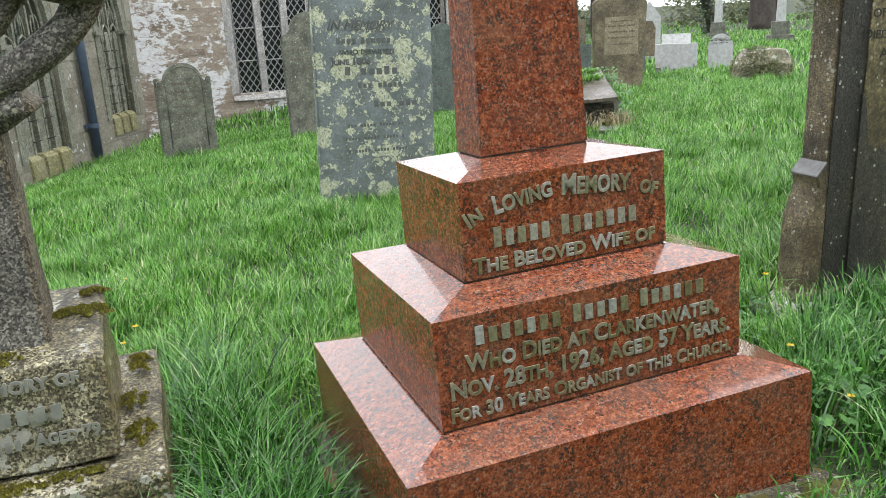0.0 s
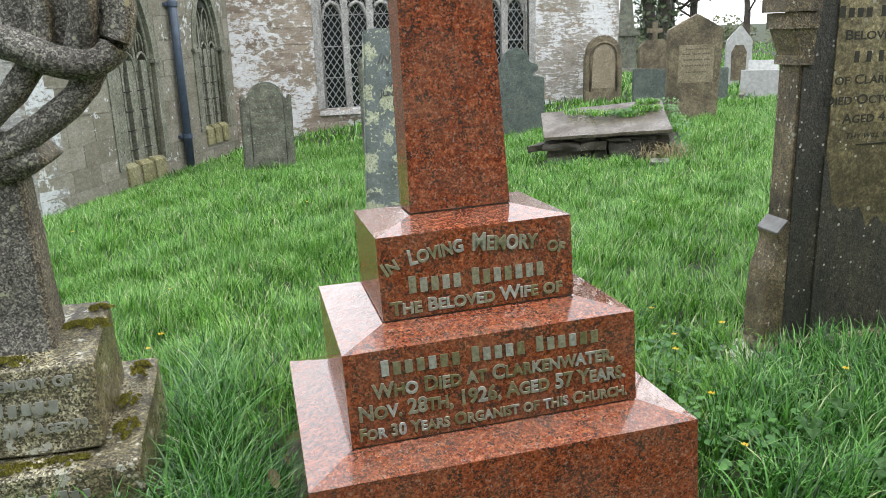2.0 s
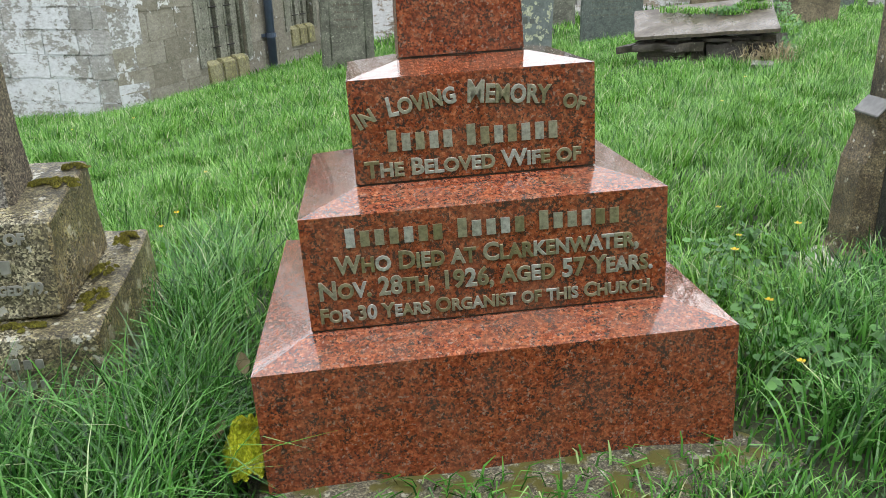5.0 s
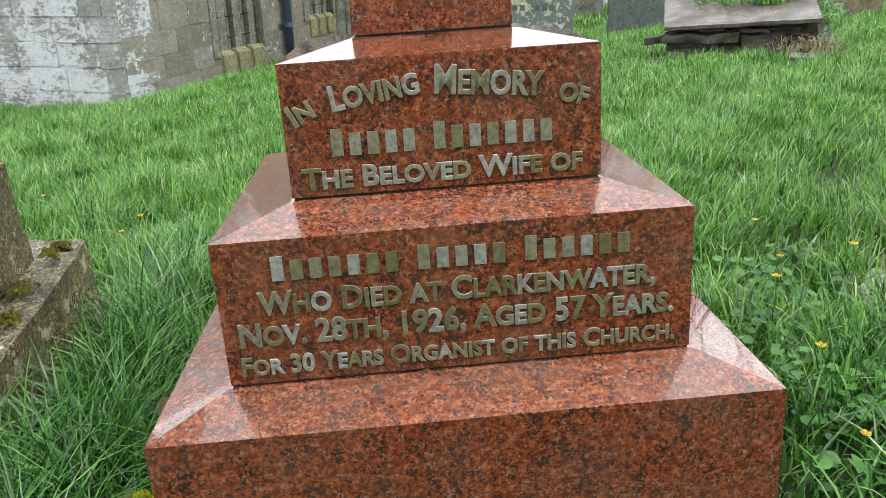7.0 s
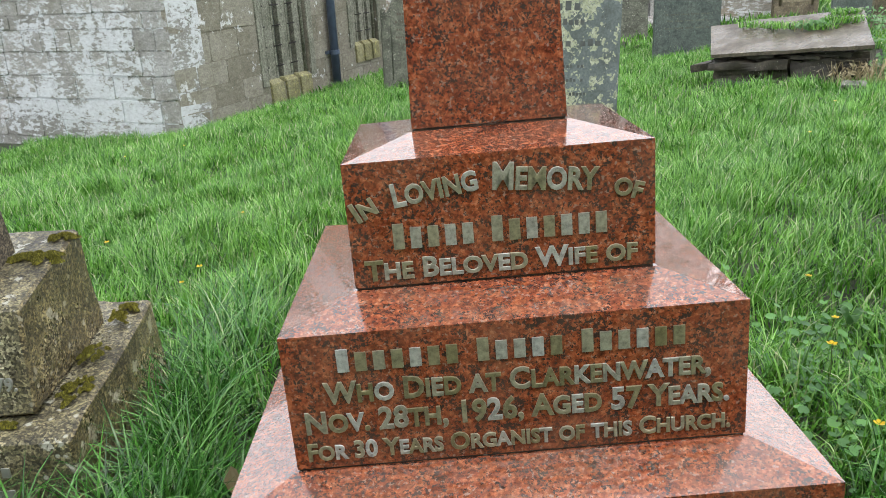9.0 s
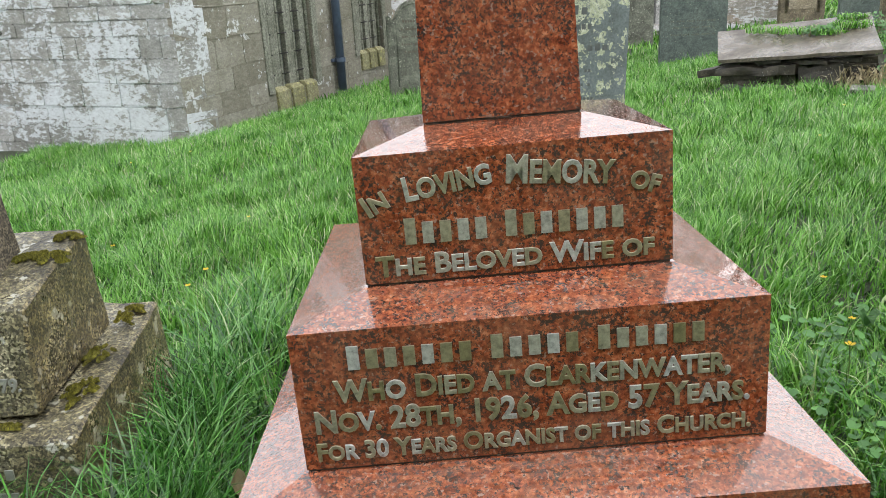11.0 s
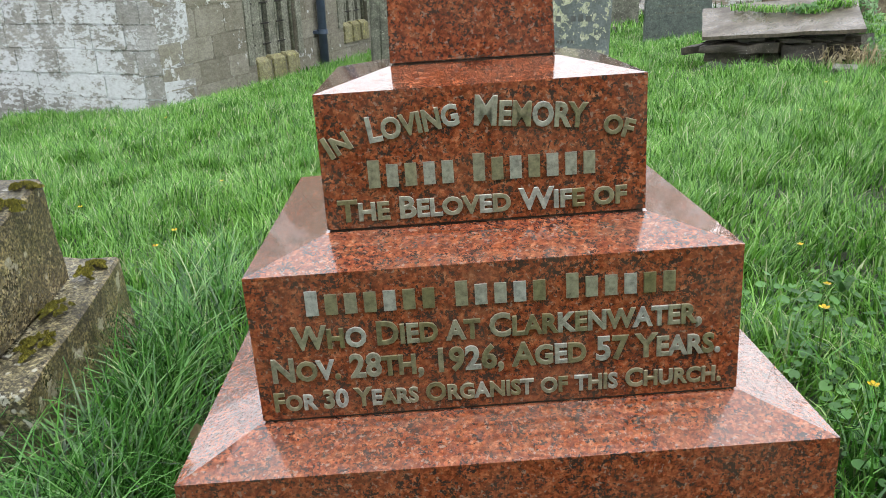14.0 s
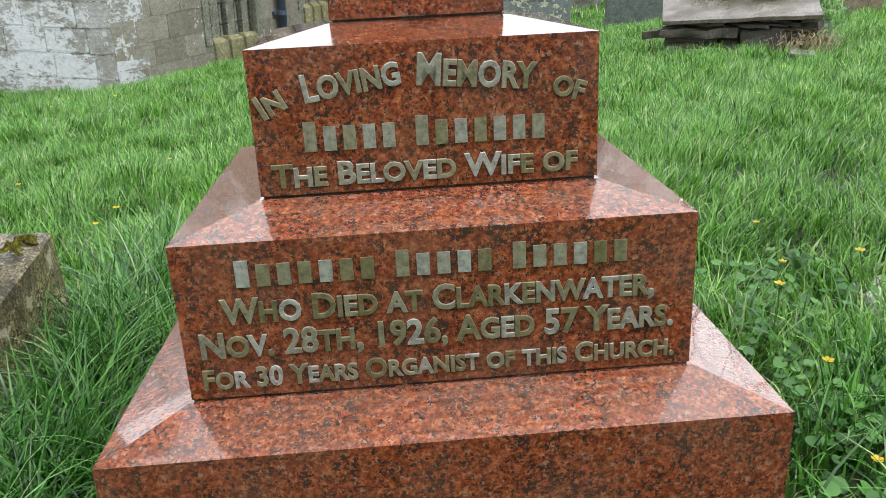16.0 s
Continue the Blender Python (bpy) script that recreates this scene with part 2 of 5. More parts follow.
GRANITE = make_granite("polished_red_granite", 0.35, 0.13)
LEAD, _n, _l, _b = material("weathered_lead", 0.3)
_l.new(mix(_n, _l, 0.8, ramp(_n, _l, _n.new("ShaderNodeObjectInfo").outputs["Random"], [(0.0, (0.21, 0.19, 0.10)), (0.45, (0.30, 0.28, 0.185)), (0.75, (0.35, 0.34, 0.27)), (1.0, (0.48, 0.49, 0.48))]),
                ramp(_n, _l, noise_tex(_n, _l, coords(_n, _l, True), 110, 6, 0.7), [(0.3, grey(0.35)), (0.5, grey(0.95)), (0.7, grey(1.45))]), "MULTIPLY"), _b.inputs["Base Color"])
_b.inputs["Metallic"].default_value = 0.4
GREY_GRANITE = make_stone("speckled_grey_granite", (0.075, 0.07, 0.06), (0.135, 0.13, 0.112), (0.21, 0.205, 0.18), (0.34, 0.35, 0.24), 0.66, 1.0, 1.0, grit=0.9, grain=250, blotch=0.2, east_tint=0.6)
MOSSY_GRANITE = make_stone("mossy_pale_granite", (0.04, 0.034, 0.015), (0.14, 0.125, 0.07), (0.28, 0.265, 0.19), (0.42, 0.42, 0.36), 0.60, 1.0, 1.0, 0.5, 0.34, 0.35, 1.0, grain=230, east_tint=0.4, blotch=0.6)
SLATE = make_lichened("lichened_slate", (0.08, 0.096, 0.09), (0.135, 0.16, 0.158), (0.19, 0.225, 0.235), 0.42, 8.0)
DARK_SLATE = make_stone("dark_slate", (0.055, 0.07, 0.065), (0.085, 0.105, 0.095), (0.12, 0.14, 0.125), (0.25, 0.27, 0.2), 0.72, 1.0, 0.3, 0.5)
GREY_STONE = make_stone("grey_green_headstone", (0.05, 0.054, 0.04), (0.11, 0.115, 0.088), (0.19, 0.195, 0.155), (0.34, 0.35, 0.28), 0.64, 1.5, 0.8, specks=0.3)
BROWN_STONE = make_stone("brown_weathered_headstone", (0.05, 0.042, 0.028), (0.135, 0.11, 0.07), (0.21, 0.175, 0.115), (0.38, 0.36, 0.28), 0.74, 0.9, 0.5, 0.7)
PALE_STONE = make_plain("pale_headstone", (0.40, 0.41, 0.40), 0.7, 0.0, 0.22, 18)
BUFF = make_stone("buff_inscribed_stone", (0.17, 0.14, 0.09), (0.25, 0.21, 0.14), (0.32, 0.28, 0.20), None, 0.6, 0.8, 0.3, 0.7, blotch=0.3)
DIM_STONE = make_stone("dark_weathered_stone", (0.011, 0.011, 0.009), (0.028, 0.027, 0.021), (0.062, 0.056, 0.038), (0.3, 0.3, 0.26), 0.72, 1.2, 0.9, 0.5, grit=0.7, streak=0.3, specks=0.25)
EDGE_STONE = make_stone("brown_dark_stone", (0.03, 0.022, 0.011), (0.10, 0.077, 0.04), (0.20, 0.165, 0.10), (0.34, 0.33, 0.26), 0.66, 1.6, 1.2, 0.42, grit=0.9, specks=0.35)
PANEL_STONE = make_stone("buff_stained_face", (0.045, 0.036, 0.018), (0.145, 0.122, 0.062), (0.24, 0.21, 0.12), (0.34, 0.34, 0.28), 0.76, 0.7, 0.5, 0.55, grit=0.35, streak=0.3, specks=0.2)
WET_SLAB = make_stone("wet_slate_slab", (0.038, 0.031, 0.021), (0.078, 0.063, 0.044), (0.125, 0.108, 0.088), None, 0.6, 0.8, 0.3, 0.5, 0.0, 0.3)
RUBBLE = make_stone("dark_split_slate", (0.010, 0.008, 0.005), (0.032, 0.026, 0.017), (0.10, 0.085, 0.06), (0.3, 0.3, 0.26), 0.74, 1.5, 0.8, 0.5)
CONCRETE = make_stone("rough_concrete", (0.05, 0.045, 0.028), (0.11, 0.102, 0.07), (0.19, 0.18, 0.14), (0.36, 0.37, 0.30), 0.62, 1.6, 1.0, 0.8, 0.50, 0.0, 0.8)
ROCK = make_stone("pale_rough_rock", (0.25, 0.24, 0.2), (0.42, 0.41, 0.37), (0.6, 0.59, 0.55), None, 0.6, 1.3, 0.7)
WALL_LEFT = make_masonry("grey_masonry_flaked_limewash", [(0.18, 0.17, 0.135), (0.225, 0.215, 0.175), (0.26, 0.25, 0.21), (0.20, 0.185, 0.15)], (0.66, 0.68, 0.68), 0.33, 1.3, 0.8, 0.35)
WALL_FRONT = make_masonry("limewashed_masonry", [(0.22, 0.22, 0.205), (0.30, 0.30, 0.29), (0.36, 0.36, 0.35), (0.27, 0.27, 0.25)], (0.60, 0.63, 0.645), 0.54, 1.5, 2.0, 0.4)
WALL_BROWN = make_masonry("brown_masonry_flaked_limewash", [(0.22, 0.175, 0.14), (0.29, 0.24, 0.195), (0.36, 0.315, 0.265), (0.2, 0.155, 0.125)], (0.70, 0.71, 0.72), 0.50, 1.0, 1.8, 0.3)
WALL_WHITE = make_masonry("thick_limewash_on_rubble", [(0.25, 0.23, 0.2), (0.36, 0.34, 0.31), (0.3, 0.28, 0.25)], (0.70, 0.71, 0.72), 0.54, 1.3, 2.8, 0.2)
QUOIN = make_masonry("grey_ashlar_quoin", [(0.26, 0.26, 0.25), (0.34, 0.34, 0.335), (0.30, 0.30, 0.29)], (0.6, 0.63, 0.64), 0.33, 3.0, 1.0, 0.5)
TRACERY = make_stone("green_stained_tracery", (0.12, 0.125, 0.09), (0.175, 0.18, 0.14), (0.235, 0.24, 0.195), (0.32, 0.33, 0.26), 0.7, 0.6, 0.4)
SILL_MOSS = make_stone("yellow_mossed_sill", (0.12, 0.115, 0.055), (0.19, 0.18, 0.09), (0.26, 0.25, 0.15), (0.33, 0.31, 0.12), 0.6, 1.0, 0.4)
WINDOW_STONE = make_stone("pale_window_stone", (0.22, 0.215, 0.20), (0.30, 0.295, 0.28), (0.37, 0.365, 0.35), (0.55, 0.55, 0.5), 0.7, 0.6, 0.3)
IRON = make_plain("rusted_iron", (0.035, 0.032, 0.03), 0.6, 0.6)
CAME = make_plain("lead_came", (0.33, 0.34, 0.34), 0.5, 0.2)
PIPE_PAINT = make_plain("blue_grey_pipe_paint", (0.062, 0.085, 0.125), 0.35, 0.0, 0.2, 12)
SOIL = make_stone("earth_and_thatch", (0.012, 0.018, 0.005), (0.02, 0.032, 0.008), (0.035, 0.05, 0.013), None, 0.6, 1.0, 0.8, 0.9)
DARK_MOSS = make_leaf("olive_moss", [(0.0, (0.07, 0.065, 0.008)), (0.6, (0.17, 0.16, 0.018)), (1.0, (0.33, 0.31, 0.04))], 0.8, 0.15)
MOSS = make_leaf("bright_moss", [(0.0, (0.26, 0.31, 0.01)), (0.5, (0.52, 0.56, 0.02)), (1.0, (0.74, 0.74, 0.06))], 0.7, 0.2)
GRASS = make_leaf("wet_grass", [(0.0, (0.015, 0.064, 0.009)), (0.25, (0.055, 0.18, 0.020)), (0.65, (0.15, 0.37, 0.045)), (0.9, (0.26, 0.52, 0.12)), (1.0, (0.50, 0.52, 0.30))], 0.2, 0.32)
DEEP_GRASS = make_leaf("deep_green_wet_grass", [(0.0, (0.007, 0.038, 0.007)), (0.3, (0.033, 0.135, 0.018)), (0.75, (0.095, 0.285, 0.045)), (0.93, (0.19, 0.42, 0.11)), (1.0, (0.40, 0.48, 0.24))], 0.2, 0.24)
CLOVER = make_leaf("celandine_leaf", [(0.0, (0.025, 0.095, 0.018)), (0.6, (0.05, 0.16, 0.032)), (1.0, (0.10, 0.27, 0.05))], 0.55, 0.2)
DOCK = make_leaf("broad_weed_leaf", [(0.0, (0.06, 0.17, 0.04)), (1.0, (0.13, 0.28, 0.09))], 0.35, 0.3)
PETAL = make_plain("yellow_petal", (0.75, 0.55, 0.01), 0.35, 0.0, 0.1)
STEM = make_plain("green_stem", (0.09, 0.17, 0.03), 0.5)
BARK = make_stone("dark_wet_bark", (0.02, 0.016, 0.012), (0.045, 0.036, 0.028), (0.075, 0.062, 0.05), (0.1, 0.11, 0.06), 0.66, 1.0, 0.9, 0.8)
IVY = make_leaf("ivy_leaf", [(0.0, (0.015, 0.035, 0.01)), (1.0, (0.05, 0.085, 0.025))], 0.4, 0.15)
BUSH = make_leaf("hedge_leaf", [(0.0, (0.05, 0.07, 0.025)), (1.0, (0.16, 0.18, 0.08))], 0.6, 0.3)
DRY = make_leaf("dry_stalk", [(0.0, (0.28, 0.22, 0.12)), (1.0, (0.45, 0.38, 0.24))], 0.6, 0.2)
INK = make_plain("black_lettering", (0.025, 0.024, 0.018), 0.6)
CUT = make_plain("cut_lettering", (0.085, 0.095, 0.09), 0.7)
TARNISH = make_plain("tarnished_lead", (0.28, 0.285, 0.26), 0.35, 0.3)
# Glossy wet stone, its base paled to add to the sky sheen.
WET_SHEEN = make_plain("wet_sheen_stone", (0.13, 0.13, 0.125), 0.08, 0.0, 0.3, 25)
FAINT = make_plain("faded_lettering", (0.085, 0.072, 0.05), 0.7)
pane_glass, _n, _l, _b = material("dark_leaded_glass", 0.12)
_b.inputs["Base Color"].default_value = (0.012, 0.014, 0.016, 1)


# ---- building helpers ----
def part(name, bm, mat, parent, label="", kind="", smooth=False):
    me = bpy.data.meshes.new(name)
    bm.to_mesh(me)
    bm.free()
    me.materials.append(mat)
    if smooth:
        me.shade_smooth()
    ob = new(name, me)
    ob.parent = parent
    return tagged(ob, label, kind=kind)


def thing(name, label, category, m=None, group="", kind=""):
    ob = new(name)
    ob.empty_display_size = 0.1
    if m is not None:
        ob.matrix_world = m
    return tagged(ob, label, category, group, kind)


def loft(rings, bm=None):
    """Closed rings of points joined by quads, both ends capped."""
    bm = bm or bmesh.new()
    vs = [[bm.verts.new(p) for p in r] for r in rings]
    k = len(vs[0])
    for a, b in zip(vs, vs[1:]):
        for i in range(k):
            bm.faces.new((a[i], a[(i + 1) % k], b[(i + 1) % k], b[i]))
    bm.faces.new(vs[0][::-1])
    bm.faces.new(vs[-1])
    return bm


def rect(x0, x1, y0, y1, z):
    return [(x0, y0, z), (x1, y0, z), (x1, y1, z), (x0, y1, z)]


def box(x0, x1, y0, y1, z0, z1, bm=None):
    return loft([rect(x0, x1, y0, y1, z0), rect(x0, x1, y0, y1, z1)], bm)


def bevel(bm, width, segments=1, angle=0.3):
    edges = [e for e in bm.edges if e.calc_face_angle(0) > angle]
    bmesh.ops.bevel(bm, geom=edges, offset=width, segments=segments, affect="EDGES", clamp_overlap=True)
    return bm


def prism(outline, y0, y1, bm=None):
    """An outline in x and z, drawn out along y."""
    bm = bm or bmesh.new()
    a = [bm.verts.new((x, y0, z)) for x, z in outline]
    b = [bm.verts.new((x, y1, z)) for x, z in outline]
    k = len(a)
    for i in range(k):
        bm.faces.new((a[i], b[i], b[(i + 1) % k], a[(i + 1) % k]))
    bm.faces.new(a)
    bm.faces.new(b[::-1])
    bmesh.ops.recalc_face_normals(bm, faces=bm.faces)
    return bm


def roughen(bm, amount, size, cuts=0, seed=0):
    if cuts:
        bmesh.ops.subdivide_edges(bm, edges=bm.edges[:], cuts=cuts, use_grid_fill=True)
    off = Vector((seed * 7.3, seed * 3.1, seed * 1.7))
    for v in bm.verts:
        v.co += noise.noise_vector(v.co / size + off) * amount
    return bm


def tube(points, radius, sides=8, bm=None, end=None):
    """A round bar along points; radius may shrink to end."""
    bm = bm or bmesh.new()
    pts = [Vector(p) for p in points]
    rings = []
    for i, p in enumerate(pts):
        way = (pts[min(i + 1, len(pts) - 1)] - pts[max(i - 1, 0)]).normalized()
        side = way.cross(Vector((0, 0, 1)) if abs(way.z) < 0.9 else Vector((1, 0, 0))).normalized()
        up = side.cross(way)
        r = radius if end is None else radius + (end - radius) * i / (len(pts) - 1)
        rings.append([p + r * (math.cos(a) * side + math.sin(a) * up) for a in (2 * math.pi * k / sides for k in range(sides))])
    return loft(rings, bm)


def curved(points, steps=6):
    """A smooth line through points."""
    pts = [Vector(p) for p in points]
    out = []
    for i in range(len(pts) - 1):
        p0, p1, p2, p3 = pts[max(i - 1, 0)], pts[i], pts[i + 1], pts[min(i + 2, len(pts) - 1)]
        for k in range(steps):
            t = k / steps
            out.append(0.5 * (2 * p1 + (p2 - p0) * t + (2 * p0 - 5 * p1 + 4 * p2 - p3) * t * t + (3 * p1 - p0 - 3 * p2 + p3) * t ** 3))
    return out + [pts[-1]]


def letters(body, cap, width, mat, parent, where, depth=0.003, weight=0.02, name="letter", slant=0.0, tip=0.0, turn=0.0):
    """Raised small-capital lettering, its left foot at where, in the plane y = const."""
    cu = bpy.data.curves.new(name, "FONT")
    cu.body, cu.size, cu.small_caps_scale, cu.extrude, cu.offset, cu.resolution_u = body, 1.0, 0.82, 0.03, weight, 3
    cu.bevel_depth, cu.bevel_resolution = 0.012, 0
    cu.shear = slant
    for f in cu.body_format:
        f.use_small_caps = True
    ob = new(name, cu)
    me = bpy.data.meshes.new_from_object(ob.evaluated_get(bpy.context.evaluated_depsgraph_get()))
    bpy.data.objects.remove(ob)
    bpy.data.curves.remove(cu)
    xs = [v.co.x for v in me.vertices]
    x0, span = min(xs), max(xs) - min(xs)
    tall = cap / 0.7
    for v in me.vertices:
        v.co = ((v.co.x - x0) * width / span, -(v.co.z + 0.042) / 0.084 * depth, v.co.y * tall)
    bm = bmesh.new()
    bm.from_mesh(me)
    bpy.data.meshes.remove(me)
    bmesh.ops.remove_doubles(bm, verts=bm.verts, dist=1e-5)
    place = Matrix.Translation(where) @ Euler((radians(tip), radians(turn), 0)).to_matrix().to_4x4()
    todo = set(bm.verts)
    while todo:
        isle, edge_of = set(), [todo.pop()]
        while edge_of:
            v = edge_of.pop()
            isle.add(v)
            for e in v.link_edges:
                o = e.other_vert(v)
                if o in todo:
                    todo.discard(o)
                    edge_of.append(o)
        ids = {v: k for k, v in enumerate(isle)}
        one = bpy.data.meshes.new("letter")
        one.from_pydata([tuple(v.co) for v in ids], [], [[ids[v] for v in f.verts] for f in bm.faces if f.verts[0] in ids])
        one.materials.append(mat)
        out = new("letter", one)
        out.parent = parent
        out.matrix_local = place
    bm.free()


def bars(words, cap, width, mat, parent, where, depth=0.003, name="bar", tip=0.0):
    """Plain upright bars in the place of words: words is the number of letters of each."""
    total = sum(words) + 0.7 * (len(words) - 1)
    step, x = width / total, 0.0
    place = Matrix.Translation(where) @ Euler((radians(tip), 0, 0)).to_matrix().to_4x4()
    for w in words:
        for k in range(w):
            h = cap if k == 0 else cap * 0.82
            part(name, bevel(box(x + 0.17 * step, x + 0.80 * step, -depth, 0, 0, h), 0.0009), mat, parent).matrix_local = place
            x += step
        x += 0.7 * step


WALL_DIR = Vector((0.39, 0.92, 0)).normalized()
WALL_OUT = Vector((WALL_DIR.y, -WALL_DIR.x, 0))
WALL_AT = Vector((-1.47, 9.75, 0))


def ground_z(x, y):
    """The churchyard's slope: up to the east, down to the north, with a dip along the church wall."""
    zx = 0.05 * np.clip(x, -6, 5) + 0.008 * np.clip(x - 5, 0, 60)
    zy = -0.04 * np.clip(y, -4, 8) - 0.008 * np.clip(y - 8, 0, 60)
    d = (x - WALL_AT.x) * WALL_OUT.x + (y - WALL_AT.y) * WALL_OUT.y
    dip = -0.20 * np.clip(1 - d / 1.8, 0, 1) ** 1.3
    lump = 0.018 * np.sin(x * 2.1 + 0.7 * y) * np.cos(y * 1.7 - 0.4 * x) + 0.012 * np.sin(x * 5.3 + 1.0) * np.sin(y * 4.6)
    sunk = -0.055 * np.exp(-(x ** 2 / 0.45 + (y + 0.35) ** 2 / 0.35))
    return 0.07 + zx + zy + dip + sunk + lump


# ---- ground ----
def make_ground():
    side = np.concatenate([-np.geomspace(900, 7, 26), np.linspace(-6.8, 14, 105), np.geomspace(14.3, 900, 30)])
    xs, ys = np.meshgrid(side, side, indexing="ij")
    zs = ground_z(xs, ys)
    k = len(side)
    verts = np.stack([xs, ys, zs], -1).reshape(-1, 3)
    i, j = np.meshgrid(np.arange(k - 1), np.arange(k - 1), indexing="ij")
    a = (i * k + j).ravel()
    me = bpy.data.meshes.new("ground")
    me.from_pydata(verts.tolist(), [], np.stack([a, a + k, a + k + 1, a + 1], 1).tolist())
    me.materials.append(SOIL)
    me.shade_smooth()
    return tagged(new("ground", me), "grassy churchyard ground sloping gently", "ground", kind="structure")


make_ground()


# ---- the church ----
def arch_half(w, z, zs, za):
    if z <= zs:
        return w
    return w * math.sqrt(max(0.0, 1 - ((z - zs) / (za - zs)) ** 1.7))


def arch_line(xc, w, zs, za, steps=10):
    """From the left springing over the apex to the right springing."""
    left = [(xc - arch_half(w, zs + (za - zs) * k / steps, zs, za), zs + (za - zs) * k / steps) for k in range(steps + 1)]
    return left + [(2 * xc - x, z) for x, z in left[-2::-1]]


def stone_meshes(mat, seed):
    rnd = random.Random(seed)
    out = []
    for k in range(6):
        bm = bmesh.new()
        j = lambda: rnd.uniform(0.0, 0.035)
        ring = [(0.04, 0), (0.5, 0), (0.96, 0), (1, 0.12), (1, 0.88), (0.96, 1), (0.5, 1), (0.04, 1), (0, 0.88), (0, 0.12)]
        ring = [(min(1, max(0, x + rnd.uniform(-0.02, 0.02))), min(1, max(0, z + rnd.uniform(-0.06, 0.06)))) for x, z in ring]
        front = [(0.5 + (x - 0.5) * (0.992 - 0.3 * j()), rnd.uniform(0, 0.10), 0.5 + (z - 0.5) * (0.985 - 0.4 * j())) for x, z in ring]
        mid = [(x, 0.3, z) for x, z in ring]
        back = [(x, 1, z) for x, z in ring]
        loft([back, mid, front], bm)
        bmesh.ops.recalc_face_normals(bm, faces=bm.faces)
        me = bpy.data.meshes.new("stone")
        bm.to_mesh(me)
        bm.free()
        me.materials.append(mat)
        out.append(me)
    return out


STONES = {m.name: stone_meshes(m, k) for k, m in enumerate((WALL_LEFT, WALL_FRONT, WALL_BROWN, WALL_WHITE, QUOIN))}


def masonry(name, m, x0, x1, z0, z1, openings, pick, courses, lengths, seed, label, proud=0.012):
    """A wall with its stones as parts; openings: (centre, half width, sill, springing, apex)."""
    rnd = random.Random(seed)
    bm, left = bmesh.new(), x0 + 0.03
    for xc, w, sill, zs, za in openings:
        box(left, xc - w, proud, 0.5, z0, z1, bm)
        box(xc - w, xc + w, proud, 0.5, z0, sill, bm)
        line = arch_line(xc, w, zs, za)
        half = len(line) // 2
        prism([(xc - w, z1)] + line[:half + 1] + [(xc, z1)], proud, 0.5, bm)
        prism([(xc, z1), (xc, za)] + line[half + 1:] + [(xc + w, z1)], proud, 0.5, bm)
        left = xc + w
    box(left, x1, proud, 0.5, z0, z1, bm)
    me = bpy.data.meshes.new(name)
    bm.to_mesh(me)
    bm.free()
    me.materials.append(pick(x0 + 0.1, 0.5))
    wall = tagged(new(name, me), label, "wall", kind="structure")
    wall.matrix_world = m
    z, count = z0, 0
    while z < z1 - 0.1 and count < 620:
        h = min(rnd.uniform(*courses), z1 - z)
        x = x0 - rnd.uniform(0, lengths[0] * 0.6)
        while x < x1 - 0.03:
            w = rnd.uniform(*lengths)
            a, b = max(x, x0), min(x + w, x1)
            x += w
            spans = [(a, b)]
            for xc, hw, sill, zs, za in openings:
                if z + h <= sill or z >= za:
                    continue
                hw2 = arch_half(hw, max(z, sill), zs, za) + 0.13
                spans = [s for p, q in spans for s in ((p, min(q, xc - hw2)), (max(p, xc + hw2), q)) if s[1] - s[0] > 0.05]
            for p, q in spans:
                if q - p < 0.05:
                    continue
                ob = new("stone", rnd.choice(STONES[pick((p + q) / 2, z).name]))
                ob.parent = wall
                out, dz = rnd.uniform(-0.5, 0.5) * proud, rnd.uniform(-0.03, 0.0) * h
                ob.location = (p + 0.001, out, z + 0.001)
                ob.scale = (q - p - 0.002, proud + 0.05, h - 0.002 + dz)
                ob.rotation_euler = (0, rnd.uniform(-0.012, 0.012), 0)
                count += 1
        z += h
    return wall


def axes(origin, along, inward):
    return Matrix(((along.x, inward.x, 0, origin.x), (along.y, inward.y, 0, origin.y), (0, 0, 1, origin.z), (0, 0, 0, 1)))


LEFT_M = axes(WALL_AT, WALL_DIR, -WALL_OUT)
CORNER = WALL_AT - 3.15 * WALL_DIR
FRONT_M = axes(CORNER, WALL_OUT, WALL_DIR)
BACK_M = axes(Vector((-0.77, 11.5, 0)), Vector((1, 0, 0)), Vector((0, 1, 0)))
BLIND = [(-1.02, 0.50, -0.27, 1.0, 2.0), (1.12, 0.40, -0.06, 1.1, 1.95)]
LEADED = [(2.10, 0.62, 0.07, 1.75, 2.8), (4.42, 0.62, 0.07, 1.75, 2.8)]
masonry("wall_west", LEFT_M, -3.15, 1.9, -0.9, 2.3, BLIND, lambda x, z: WALL_LEFT, (0.2, 0.34), (0.35, 0.8), 3, "grey church wall of squared stone with flaked limewash", 0.007)
masonry("wall_south", FRONT_M, -4.6, -0.002, -0.9, 2.3, [], lambda x, z: QUOIN if x > -0.42 else WALL_FRONT, (0.12, 0.27), (0.2, 0.6), 4, "patchily limewashed church wall of coursed stone")
masonry("wall_north", BACK_M, 0.0, 6.72, -0.7, 3.4, LEADED, lambda x, z: WALL_WHITE if x > 2.4 else WALL_BROWN, (0.07, 0.14), (0.15, 0.42), 5, "church wall of thin rubble courses under peeling white limewash", 0.006)
end_bm = box(0, 0.5, 0.02, 5, -0.7, 3.4)
end_wall = part("wall_end", end_bm, WALL_WHITE, None, "end of the limewashed church wall", "structure")
end_wall.location = (5.45, 11.99, 0)
end_wall["category"] = "wall"

